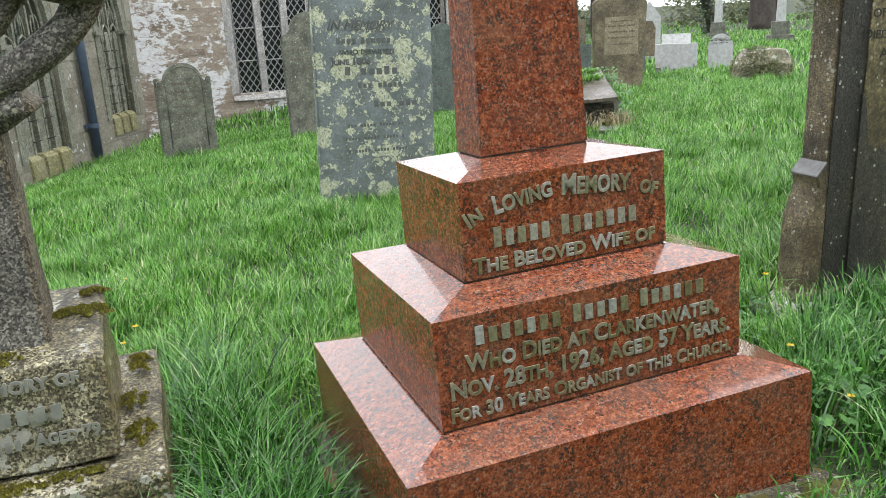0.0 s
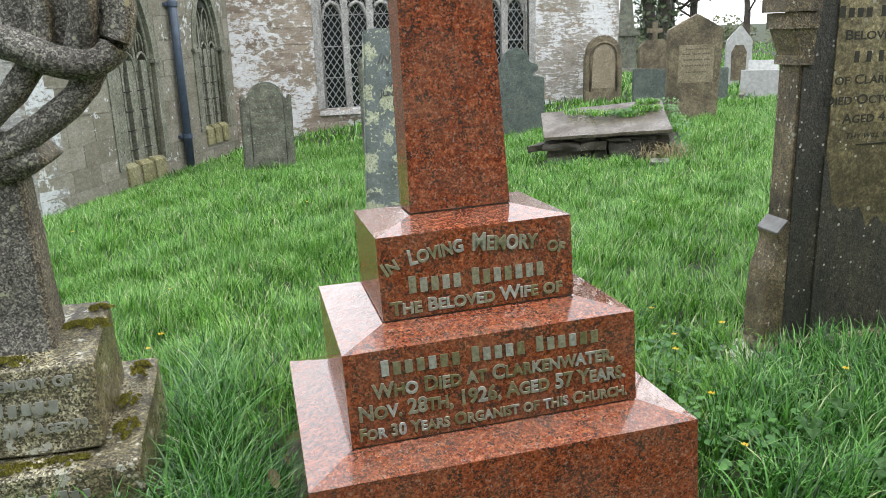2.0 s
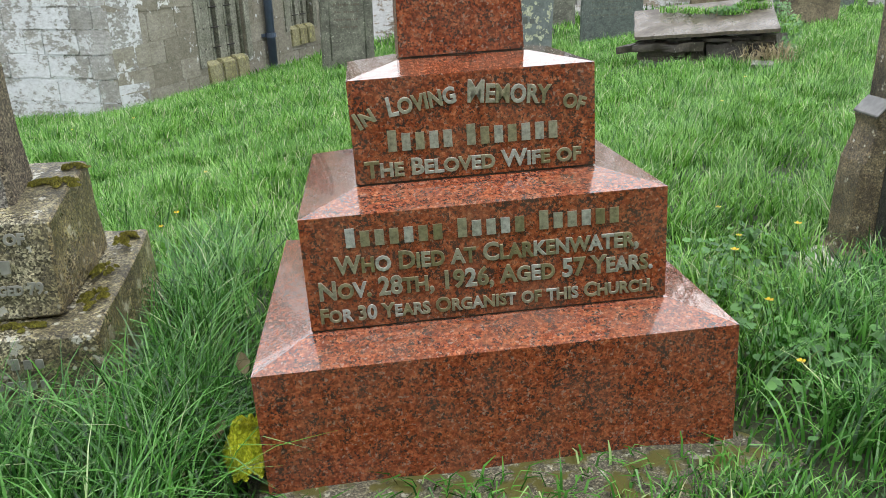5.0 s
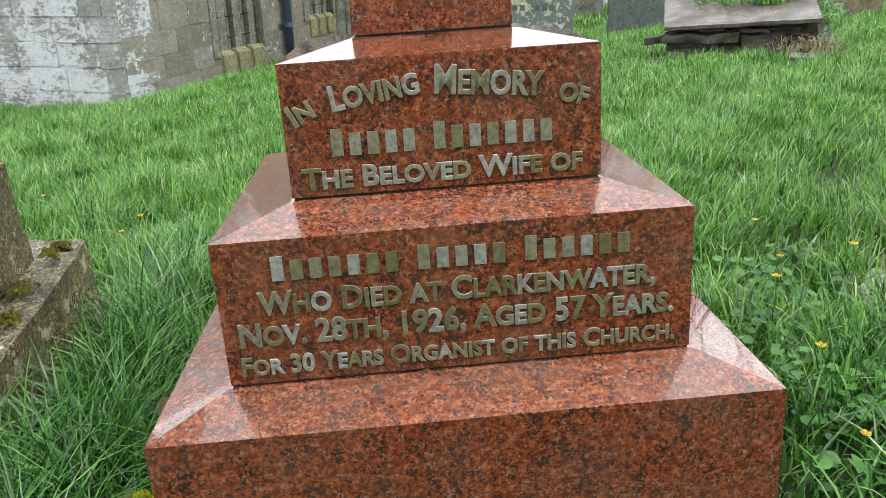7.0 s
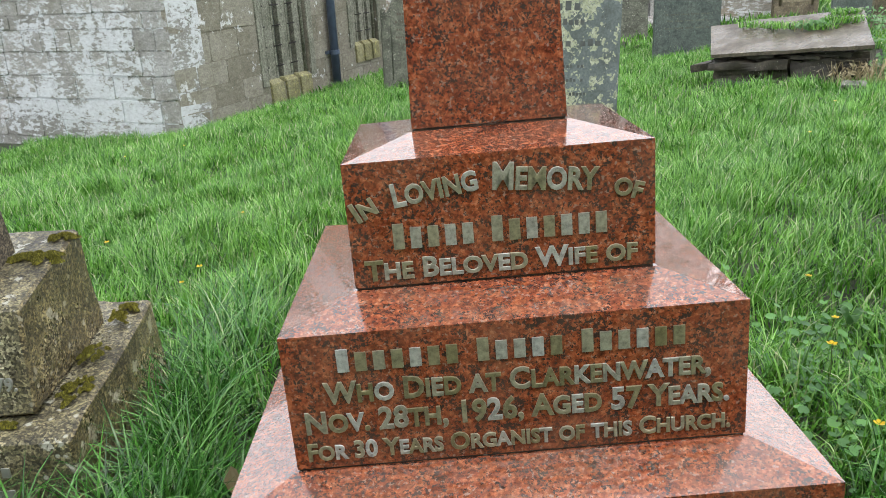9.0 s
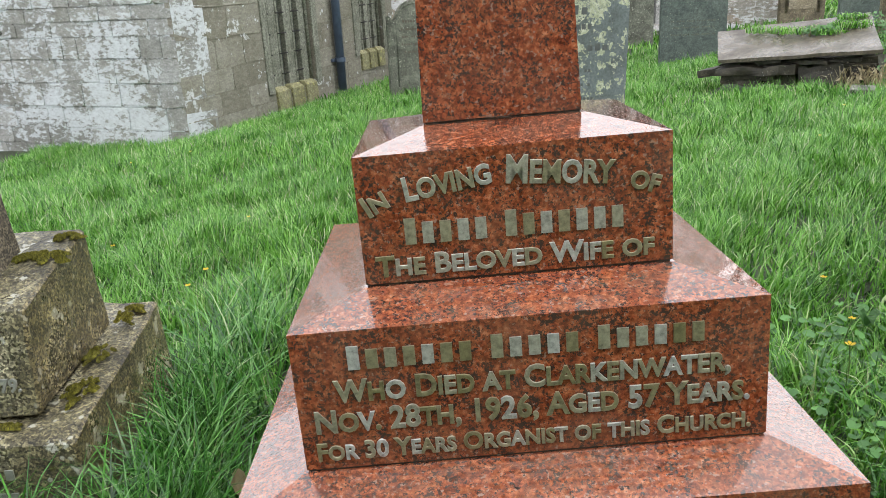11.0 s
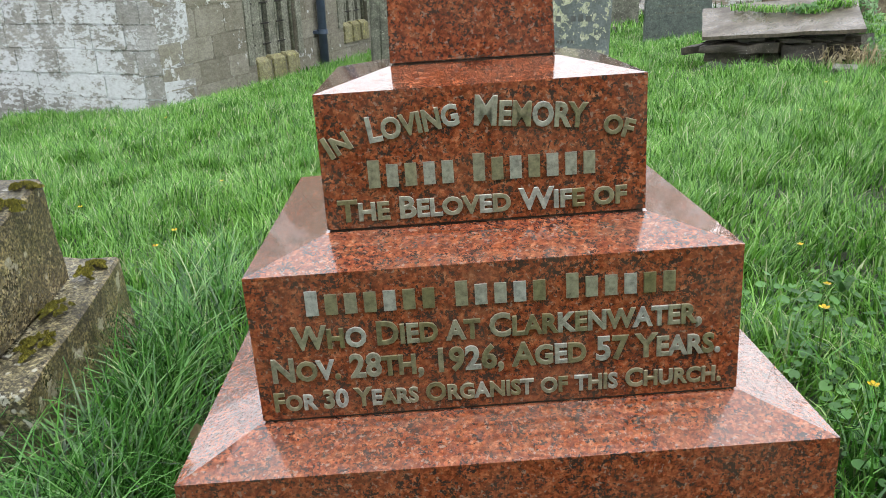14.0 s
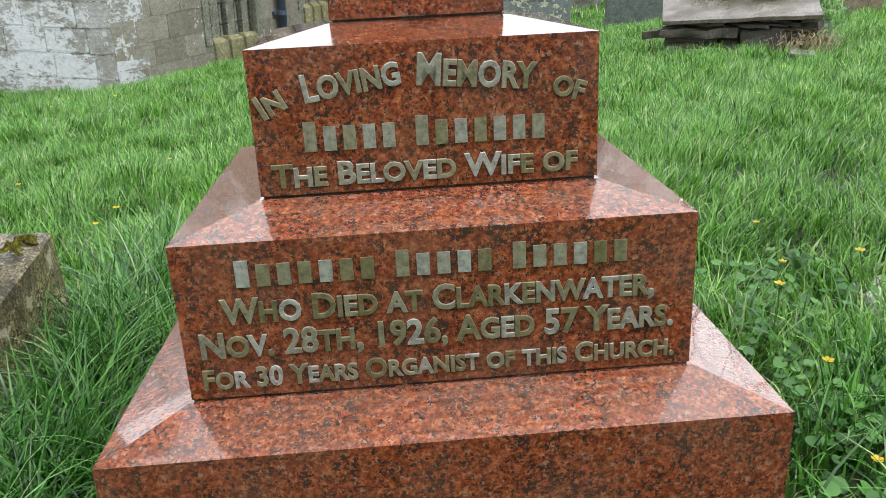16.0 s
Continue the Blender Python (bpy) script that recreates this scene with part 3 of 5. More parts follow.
# Unseen wall added behind the camera to darken the front faces and reflections.
block_wall = part("wall_boundary", box(-14, 14, -0.5, 0, -0.6, 4.2), WALL_LEFT, None, "unseen stone wall added behind the camera, cutting the front skylight", "structure")
block_wall.location, block_wall["category"] = (0, -5.2, 0), "wall"


def arch_bars(bm, xc, w, z0, zs, za, y, r):
    line = [(xc - w, z0)] + arch_line(xc, w, zs, za, 6) + [(xc + w, z0)]
    tube([(x, y, z) for x, z in line], r, 6, bm)


def surround(xc, w, sill, zs, za, parent, mat):
    """The moulded stone frame round an opening, dressed flush with the wall."""
    inner = [(xc - w, sill)] + arch_line(xc, w, zs, za, 8) + [(xc + w, sill)]
    outer = [(xc - w - 0.12, sill)] + arch_line(xc, w + 0.12, zs, za + 0.13, 8) + [(xc + w + 0.12, sill)]
    bm = bmesh.new()
    for k in range(len(inner) - 1):
        quad = [inner[k], inner[k + 1], outer[k + 1], outer[k]]
        prism(quad, -0.012, 0.1, bm)
    part("window_frame", bm, mat, parent)
    bm = bmesh.new()
    arch_bars(bm, xc, w - 0.015, sill, zs, za - 0.02, 0.07, 0.026)
    part("moulding", bm, mat, parent, smooth=True)


def blind_window(name, m, xc, w, sill, zs, za, lights):
    win = thing(name, "blocked gothic window with green-stained stone panels and iron bars", "window", m, kind="structure")
    surround(xc, w, sill, zs, za, win, TRACERY)
    line = arch_line(xc, w, zs, za)
    # Dark slate back, its colour standing for the shade in the open slots.
    part("dark_slot_back", prism([(xc - w, sill)] + line + [(xc + w, sill)], 0.25, 0.32), DARK_SLATE, win)
    step = 2 * w / lights
    for k in range(1, lights):
        x = xc - w + k * step
        part("mullion", bevel(box(x - 0.02, x + 0.02, 0.075, 0.15, sill, zs + 0.45), 0.012), TRACERY, win)
    bm = bmesh.new()
    for k in range(lights):
        x = xc - w + (k + 0.5) * step
        arch_bars(bm, x, step / 2 - 0.02, zs - 0.12, zs - 0.1, zs + 0.12, 0.08, 0.018)
        arch_bars(bm, x, step / 4, zs + 0.12, zs + 0.2, zs + 0.36, 0.09, 0.013)
    for k in range(lights - 1):
        x = xc - w + (k + 1) * step
        arch_bars(bm, x, step / 2 - 0.02, zs + 0.12, zs + 0.3, zs + 0.6, 0.085, 0.016)
    part("tracery", bm, TRACERY, win, smooth=True)
    part("ledge", bevel(box(xc - w - 0.16, xc - w + 0.05, -0.05, 0.15, zs - 0.02, zs + 0.03), 0.01), TRACERY, win)
    part("ledge", bevel(box(xc + w - 0.05, xc + w + 0.12, -0.05, 0.15, zs - 0.02, zs + 0.03), 0.01), TRACERY, win)
    for k in range(lights):
        x = xc - w + k * step
        part("board", bevel(box(x + 0.45 * step, x + 0.97 * step, 0.085, 0.15, sill, zs + 0.02), 0.008), TRACERY, win, "green-stained slate board")
    z = sill + 0.2
    while z < zs - 0.15:
        for k in range(lights + 1):
            x = xc - w + k * step
            part("iron_bar", tube([(x - 0.03, 0.06, z), (x + 0.13, 0.06, z)], 0.009, 6), IRON, win)
        z += 0.24
    for k in range(lights):
        x = xc - w + (k + 0.5) * step
        bm = loft([rect(x - step * 0.40, x + step * 0.40, -0.03, 0.12, sill - 0.22), rect(x - step * 0.40, x + step * 0.40, -0.02, 0.12, sill + 0.01),
                   rect(x - step * 0.32, x + step * 0.32, 0.03, 0.12, sill + 0.055)])
        part("sill_block", bevel(bm, 0.02), SILL_MOSS, win, "yellow-mossed sill stone")


blind_window("window_1", LEFT_M, *BLIND[0], 3)
blind_window("window_2", LEFT_M, *BLIND[1], 3)


def leaded_window(name, m, xc, w, sill, zs, za):
    win = thing(name, "tall gothic church window with stone mullions and diamond leaded glass", "window", m, kind="structure")
    surround(xc, w, sill, zs, za, win, WINDOW_STONE)
    step = 2 * w / 3
    for k in (1, 2):
        x = xc - w + k * step
        part("mullion", bevel(box(x - 0.055, x + 0.055, 0.06, 0.2, sill, za - 0.25), 0.03), WINDOW_STONE, win)
    bm = bmesh.new()
    for k in range(3):
        arch_bars(bm, xc - w + (k + 0.5) * step, step / 2 - 0.05, zs - 0.25, zs - 0.2, zs + 0.02, 0.12, 0.035)
    part("tracery", bm, WINDOW_STONE, win, smooth=True)
    part("window_sill", bevel(loft([rect(xc - w - 0.1, xc + w + 0.1, -0.05, 0.2, sill - 0.1), rect(xc - w - 0.1, xc + w + 0.1, 0.02, 0.2, sill + 0.004)]), 0.01), WINDOW_STONE, win)
    for k in range(3):
        a, b = xc - w + k * step + 0.04, xc - w + (k + 1) * step - 0.04
        top = za - 0.3 if k == 1 else zs + 0.45
        pane = part("pane", box(a, b, 0.17, 0.18, sill, top), pane_glass, win)
        bm = bmesh.new()
        pitch, rise = 0.105, 0.15
        c = -40
        while c < 60:
            for sgn in (1, -1):
                pts = []
                for x in (a, b):
                    pts.append((x, sill + c * rise + sgn * (x - a) * rise / pitch))
                (xa, za_), (xb, zb_) = pts
                lo, hi = sill + 0.01, top
                if max(za_, zb_) < lo or min(za_, zb_) > hi:
                    continue
                def clip(z):
                    z = min(max(z, lo), hi)
                    return xa + (xb - xa) * (z - za_) / (zb_ - za_), z
                p, q = clip(za_), clip(zb_)
                if abs(p[1] - q[1]) > 0.01:
                    tube([(p[0], 0.165, p[1]), (q[0], 0.165, q[1])], 0.0075, 4, bm)
            c += 1
        z = sill + 0.5
        while z < top:
            tube([(a, 0.15, z), (b, 0.15, z)], 0.009, 5, bm)
            z += 0.5
        part("lead_lattice", bm, CAME, pane)


leaded_window("window_3", BACK_M, *LEADED[0])
leaded_window("window_4", BACK_M, *LEADED[1])

pipe = thing("downpipe", "dark blue-grey iron rainwater downpipe fixed to the church wall", "downpipe", LEFT_M @ Matrix.Translation((0.0, -0.08, 0)))
part("shaft", tube([(0, 0, -0.6), (0, 0, 1.2), (0, 0, 2.28)], 0.058, 14), PIPE_PAINT, pipe, smooth=True)
for z in (-0.04, 1.72):
    part("collar", tube([(0, 0, z - 0.03), (0, 0, z - 0.015), (0, 0, z + 0.03)], 0.074, 14), PIPE_PAINT, pipe)
    part("bracket", box(-0.12, 0.12, 0.04, 0.08, z - 0.02, z + 0.02), PIPE_PAINT, pipe)


# ---- the red granite memorial ----
memorial = thing("memorial", "polished red granite stepped memorial with lead lettering, wet with rain", "gravestone", pose(0, 0, 0, -2.004, -2.003, 0.035))


def granite_step(name, w, front, back, z0, z1, nw, nfront, nback, z2):
    bm = loft([rect(-w, w, front, back, z0), rect(-w, w, front, back, z1), rect(-nw - 0.003, nw + 0.003, nfront - 0.003, nback + 0.003, z2)])
    return part(name, bevel(bm, 0.004, 2, 0.1), GRANITE, memorial)


granite_step("base_step", 0.45, -0.45, 0.345, -0.06, 0.300, 0.345, -0.353, 0.235, 0.329)
middle_step = granite_step("middle_step", 0.343, -0.353, 0.235, 0.333, 0.552, 0.233, -0.253, 0.125, 0.579)
top_step = granite_step("top_step", 0.233, -0.255, 0.125, 0.583, 0.779, 0.127, -0.134, 0.0, 0.799)
part("shaft", bevel(loft([rect(-0.127, 0.124, -0.134, 0.0, 0.803), rect(-0.098, 0.096, -0.124, -0.012, 1.85)]), 0.004, 2), GRANITE, memorial)
for w, f, b, z in ((0.345, -0.354, 0.236, 0.331), (0.234, -0.2555, 0.126, 0.581), (0.126, -0.135, 0.001, 0.801)):
    part("joint", box(-w + 0.004, w - 0.004, f + 0.004, b - 0.004, z - 0.006, z + 0.004), RUBBLE, memorial, "dark mortar joint")
FM, FT = -0.3535, -0.2555
bars([7, 5, 6], 0.036, 0.52, LEAD, middle_step, (-0.266, FM, 0.492))
letters("Who Died at Clarkenwater,", 0.034, 0.575, LEAD, middle_step, (-0.287, FM, 0.442))
letters("Nov. 28th, 1926, Aged 57 Years.", 0.035, 0.636, LEAD, middle_step, (-0.320, FM, 0.394))
letters("For 30 Years Organist of this Church.", 0.028, 0.642, LEAD, middle_step, (-0.323, FM, 0.348))
bars([5, 7], 0.040, 0.335, LEAD, top_step, (-0.171, FT, 0.642))
letters("The Beloved Wife of", 0.031, 0.42, LEAD, top_step, (-0.215, FT, 0.595))
for word, x, z, cap, width, turn in (("In", -0.216, 0.688, 0.031, 0.036, 26), ("Loving", -0.160, 0.708, 0.035, 0.130, 8),
                                     ("Memory", -0.012, 0.724, 0.040, 0.160, -5), ("of", 0.168, 0.702, 0.031, 0.044, -17)):
    letters(word, cap, width, LEAD, top_step, (x, FT, z), turn=-turn)

found = thing("foundation_slab", "rough weathered concrete footing under the granite memorial", "footing", pose(0, 0, 0, -2, -2, 0))
bm = roughen(loft([rect(-0.50, 0.58, -0.61, 0.4, -0.25), rect(-0.50, 0.58, -0.61, 0.4, 0.035), rect(-0.47, 0.53, -0.56, 0.38, 0.058)]), 0.02, 0.2, 7)
part("slab", bm, CONCRETE, found)


# ---- headstones ----
def headstone(name, label, outline, thick, mat, at, turn=0.0, lean=0.0, side=0.0, edge=0.012, cuts=0):
    st = thing(name, label, "gravestone", pose(*at, lean, side, turn))
    bm = prism(outline, -thick / 2, thick / 2)
    bevel(bm, edge, 2, 0.6)
    part("slab", bm, mat, st)
    return st


def arc(cx, cz, r, a0, a1, steps=8):
    return [(cx + r * math.cos(radians(a0 + (a1 - a0) * k / steps)), cz + r * math.sin(radians(a0 + (a1 - a0) * k / steps))) for k in range(steps + 1)]


def line_bars(st, rows, mat, thick, name="worn_lettering"):
    """Rows of (left, foot, width, height): worn lettering too faint to read."""
    for x, z, w, h in rows:
        k = max(2, int(w / (h * 0.95)))
        bm = bmesh.new()
        for i in range(k):
            if (i * 7 + int(z * 100)) % 6 == 5:
                continue
            a = x + w * i / k
            box(a, a + w / k * 0.66, -thick / 2 - 0.002, -thick / 2 + 0.002, z, z + h * (1.0 if i % 5 == 0 else 0.75), bm)
        part(name, bm, mat, st, kind="stuff")


# round-topped stone before the church wall
a_out = [(-0.30, -0.3), (0.30, -0.3), (0.30, 0.86), (0.265, 0.86), (0.25, 0.80)] + arc(0, 0.80, 0.215, 8, 172, 10) + [(-0.25, 0.80), (-0.265, 0.86), (-0.30, 0.86)]
def arch_rim(st, r, zc, low, y, mat, thick=0.007):
    """A raised rim that follows a round head and runs down both sides."""
    line = [(r, low)] + arc(0, zc, r, 0, 180, 12) + [(-r, low)]
    part("rim", tube([(x, y, z) for x, z in line], thick, 6), mat, st, smooth=True)


a_stone = headstone("headstone", "grey-green round-topped headstone with worn face in the grass", a_out, 0.09, GREY_STONE, (-0.34, 7.66, -0.265), 12, -1, 1.0)

arch_rim(a_stone, 0.20, 0.78, 0.1, -0.045, GREY_STONE)
line_bars(a_stone, [(-0.13, 0.78, 0.26, 0.03), (-0.15, 0.70, 0.3, 0.025), (-0.14, 0.62, 0.28, 0.025), (-0.15, 0.54, 0.3, 0.025), (-0.12, 0.46, 0.24, 0.02)], FAINT, 0.09)

# the slate with lichen
b_out = [(-0.39, -0.3), (0.39, -0.3), (0.385, 1.30), (0.30, 1.315), (-0.30, 1.315), (-0.385, 1.30)]
slate = headstone("headstone", "tall slate headstone blotched with pale green lichen", b_out, 0.06, SLATE, (0.575, 3.3, -0.06), 3, -1.5, 2.2, 0.008)
letters("In memory", 0.07, 0.44, CUT, slate, (-0.30, -0.031, 1.09), 0.003, 0, slant=0.35)
bars([4, 6], 0.036, 0.36, CUT, slate, (-0.25, -0.031, 1.01))
letters("who departed", 0.035, 0.36, CUT, slate, (-0.23, -0.031, 0.945))
letters("June 1806", 0.038, 0.26, CUT, slate, (-0.29, -0.031, 0.885))
line_bars(slate, [(-0.2, 0.82, 0.36, 0.05), (-0.12, 0.74, 0.3, 0.035), (-0.02, 0.62, 0.3, 0.04), (-0.2, 0.5, 0.38, 0.022), (-0.22, 0.42, 0.4, 0.022), (-0.2, 0.34, 0.4, 0.022)], CUT, 0.06)

b2_out = [(-0.31, -0.3), (0.31, -0.3), (0.31, 1.15), (0.24, 1.20)] + arc(0, 1.22, 0.2, 0, 180, 8) + [(-0.24, 1.20), (-0.31, 1.15)]
b2_stone = headstone("headstone", "dark lichened slate headstone with a rounded head", b2_out, 0.07, GREY_STONE, (1.07, 7.5, -0.2), 5, -3)
line_bars(b2_stone, [(-0.2, 1.0, 0.4, 0.03), (-0.22, 0.9, 0.44, 0.03), (-0.2, 0.8, 0.4, 0.025)], FAINT, 0.07)
headstone("headstone", "grey headstone close to the church wall", [(-0.27, -0.3), (0.27, -0.3), (0.27, 1.1), (0.2, 1.25), (0, 1.32), (-0.2, 1.25), (-0.27, 1.1)], 0.08, GREY_STONE, (2.72, 10.2, -0.25), 0, -2)

c_out = ([(-0.375, -0.3), (0.375, -0.3), (0.375, 0.74), (0.22, 0.76)] + arc(0.235, 0.86, 0.06, -90, 100, 6) + [(0.17, 0.95)] + arc(0, 0.93, 0.19, 20, 160, 8)
         + [(-0.17, 0.95)] + arc(-0.235, 0.86, 0.06, 80, 270, 6) + [(-0.22, 0.76), (-0.375, 0.74)])
c_stone = headstone("headstone", "dark green-grey slate headstone with a scrolled top", c_out, 0.06, DARK_SLATE, (2.85, 8.0, -0.11), -4, -1, 0, 0.008)
line_bars(c_stone, [(-0.25, 0.45, 0.5, 0.02), (-0.22, 0.38, 0.45, 0.02), (-0.25, 0.3, 0.5, 0.02)], GREY_STONE, 0.06)

d_out = [(-0.33, -0.3), (0.33, -0.3), (0.33, 0.72)] + arc(0, 0.76, 0.31, 0, 180, 10) + [(-0.33, 0.72)]
d_stone = headstone("headstone", "weathered brown round-headed headstone with lichen spots", d_out, 0.1, BROWN_STONE, (5.38, 10.9, 0.03), -4)
arch_rim(d_stone, 0.235, 0.72, 0.15, -0.05, BROWN_STONE, 0.022)
part("inscription_panel", prism([(-0.2, 0.2), (0.2, 0.2), (0.2, 0.7)] + arc(0, 0.72, 0.19, 10, 170, 8) + [(-0.2, 0.7)], -0.054, -0.045), BUFF, d_stone, "pale inscribed panel")
line_bars(d_stone, [(-0.18, 0.72, 0.36, 0.03), (-0.2, 0.64, 0.4, 0.03), (-0.2, 0.56, 0.4, 0.025), (-0.15, 0.48, 0.3, 0.025)], FAINT, 0.1)

e_out = [(-0.32, -0.3), (0.29, -0.3), (0.33, 1.14), (0.0, 1.33), (-0.36, 1.14)]
e_stone = headstone("headstone", "brown gabled headstone with pale bands of worn lettering", e_out, 0.11, BROWN_STONE, (4.97, 7.3, 0.02), -12, 2)
part("inscription_panel", box(-0.22, 0.22, -0.058, -0.05, 0.5, 0.96), BUFF, e_stone, "pale buff inscribed panel")
line_bars(e_stone, [(-0.14, 0.9, 0.28, 0.02), (-0.18, 0.84, 0.36, 0.022), (-0.18, 0.77, 0.36, 0.022), (-0.18, 0.7, 0.36, 0.022), (-0.12, 0.62, 0.26, 0.02)], FAINT, 0.12)

headstone("headstone", "low square dark slate headstone", [(-0.3, -0.3), (0.3, -0.3), (0.3, 0.47), (-0.3, 0.50)], 0.06, DARK_SLATE, (5.56, 9.5, 0.1), -10)
headstone("headstone", "small dark slate headstone", [(-0.18, -0.3), (0.18, -0.3), (0.18, 0.5), (-0.18, 0.5)], 0.06, DARK_SLATE, (6.75, 9.6, 0.05), -10)
gable = headstone("headstone", "small orange-brown headstone topped by a cross", [(-0.3, -0.3), (0.3, -0.3), (0.3, 0.85), (0.16, 0.98), (-0.16, 0.98), (-0.3, 0.85)], 0.12, BROWN_STONE, (6.92, 12.0, 0.0), -10)
part("cross", prism([(-0.04, 0.98), (0.04, 0.98), (0.04, 1.1), (0.14, 1.1), (0.14, 1.18), (0.04, 1.18), (0.04, 1.3), (-0.04, 1.3), (-0.04, 1.18), (-0.14, 1.18), (-0.14, 1.1), (-0.04, 1.1)], -0.04, 0.04), BROWN_STONE, gable)
g_out = [(-0.27, -0.3), (0.27, -0.3), (0.25, 0.85), (0.15, 0.98), (0.02, 1.15), (-0.12, 1.0), (-0.25, 0.85)]
g_stone = headstone("headstone", "pale grey pointed headstone with a darker shield panel", g_out, 0.14, PALE_STONE, (9.33, 12.96, 0.03), -25)
part("inscription_panel", prism([(-0.14, 0.05), (0.14, 0.05), (0.15, 0.62), (0.08, 0.76), (-0.08, 0.76), (-0.15, 0.62)], -0.078, -0.06), BROWN_STONE, g_stone)

chest = thing("kerbed_grave", "low pale stone grave with a headboard and kerbs", "gravestone", pose(8.0, 10.2, 0.08, 0, 0, -35))
part("headboard", bevel(box(-0.35, 0.35, -0.08, 0.08, -0.2, 0.36), 0.02), PALE_STONE, chest)
part("tablet", bevel(loft([rect(-0.24, 0.24, 0.0, 0.1, 0.3), rect(-0.24, 0.24, 0.08, 0.14, 0.52)]), 0.01), PALE_STONE, chest)
part("kerb", bevel(box(-0.34, -0.26, -1.0, -0.08, -0.2, 0.03), 0.02), GREY_STONE, chest)
h_out = [(-0.2, -0.2), (0.2, -0.2), (0.2, 0.34)] + arc(0, 0.30, 0.18, 20, 160, 6) + [(-0.2, 0.34)]
h_stone = headstone("headstone", "small white marble headstone with dark lettering", h_out, 0.08, PALE_STONE, (8.53, 9.7, 0.1), -35)
line_bars(h_stone, [(-0.12, 0.40, 0.24, 0.012), (-0.16, 0.38, 0.32, 0.012), (-0.16, 0.36, 0.32, 0.02), (-0.12, 0.32, 0.24, 0.02)], INK, 0.08)

mound = thing("overgrown_stone", "low broken stone overgrown with ivy and moss", "stone", pose(6.75, 6.75, 0.1, 0, 0, -40))
part("block", roughen(loft([rect(-0.36, 0.36, -0.24, 0.24, -0.2), rect(-0.33, 0.33, -0.2, 0.2, 0.2), rect(-0.24, 0.26, -0.14, 0.14, 0.36)]), 0.06, 0.25, 5), MOSSY_GRANITE, mound)

for at, tall, name in (((16.4, 19.4), 2.4, 0), ((15.4, 15.7), 2.0, 1)):
    cr = thing("cross_memorial", "pale stone cross on a stepped base", "gravestone", pose(*at, float(ground_z(*at)), 0, 0, -40))
    part("base_step", bevel(box(-0.34, 0.34, -0.34, 0.34, -0.2, 0.16), 0.02), GREY_STONE, cr)
    part("plinth", bevel(box(-0.22, 0.22, -0.22, 0.22, 0.16, 0.5), 0.02), GREY_STONE, cr)
    part("cross", prism([(-0.12, 0.5), (0.12, 0.5), (0.1, tall - 0.75), (0.4, tall - 0.75), (0.4, tall - 0.55), (0.1, tall - 0.55), (0.1, tall), (-0.1, tall), (-0.1, tall - 0.55), (-0.4, tall - 0.55), (-0.4, tall - 0.75), (-0.1, tall - 0.75)], -0.1, 0.1), PALE_STONE, cr)
ob = thing("obelisk", "weathered grey stone obelisk on a moulded pedestal", "gravestone", pose(10.25, 20, -0.12, 0, 0, -20))
part("pedestal", bevel(loft([rect(-0.42, 0.42, -0.42, 0.42, -0.2), rect(-0.42, 0.42, -0.42, 0.42, 0.1), rect(-0.3, 0.3, -0.3, 0.3, 0.2), rect(-0.27, 0.27, -0.27, 0.27, 1.1)]), 0.02), GREY_STONE, ob)
part("cap", bevel(box(-0.36, 0.36, -0.36, 0.36, 1.1, 1.25), 0.03), GREY_STONE, ob)
part("needle", loft([rect(-0.22, 0.22, -0.22, 0.22, 1.25), rect(-0.12, 0.12, -0.12, 0.12, 2.6)]), GREY_STONE, ob)

# ---- the collapsed ledger tomb ----
tomb = thing("ledger_tomb", "collapsed slate ledger tomb, its wet slab tilted over split stones", "tomb", pose(2.6, 4.9, 0.05))
F = [Vector((-0.475, 0.158, 0.20)), Vector((0.40, -0.635, 0.31)), Vector((0.72, 0.20, 0.50)), Vector((-0.29, 0.72, 0.37))]
bm = loft([[p - Vector((0, 0, 0.026)) for p in F], F])
bevel(bm, 0.008)
part("ledger_slab", roughen(bm, 0.012, 0.25, 5), WET_SLAB, tomb, "wet tilted slate slab")
rnd = random.Random(8)
ax = (F[1] - F[0]).normalized()
back = Vector((-ax.y, ax.x, 0))
for s, d, z, ln, hh, dp, tip in ((0.02, 0.05, 0.0, 0.30, 0.13, 0.3, 0), (0.34, 0.1, 0.0, 0.24, 0.12, 0.3, 0), (0.62, 0.06, -0.04, 0.3, 0.2, 0.3, 4), (0.9, 0.12, 0.0, 0.26, 0.22, 0.3, 6),
                             (-0.02, 0.0, 0.07, 0.62, 0.065, 0.34, 4), (0.1, 0.10, 0.15, 0.6, 0.03, 0.34, 7), (0.02, 0.03, 0.03, 0.4, 0.045, 0.34, 3), (-0.2, 0.1, 0.04, 0.36, 0.05, 0.4, 14),
                             (0.7, 0.1, 0.12, 0.4, 0.06, 0.3, 8), (0.5, 0.3, 0.0, 0.6, 0.22, 0.3, 4)):
    p = F[0] + ax * s + back * d
    bm = roughen(box(0, ln, 0, dp, 0, hh), 0.025, 0.12, 4, rnd.random() * 9)
    st = part("split_stone", bm, RUBBLE, tomb)
    st.location, st.rotation_euler = (p.x, p.y, z), (0, radians(-tip), math.atan2(ax.y, ax.x))
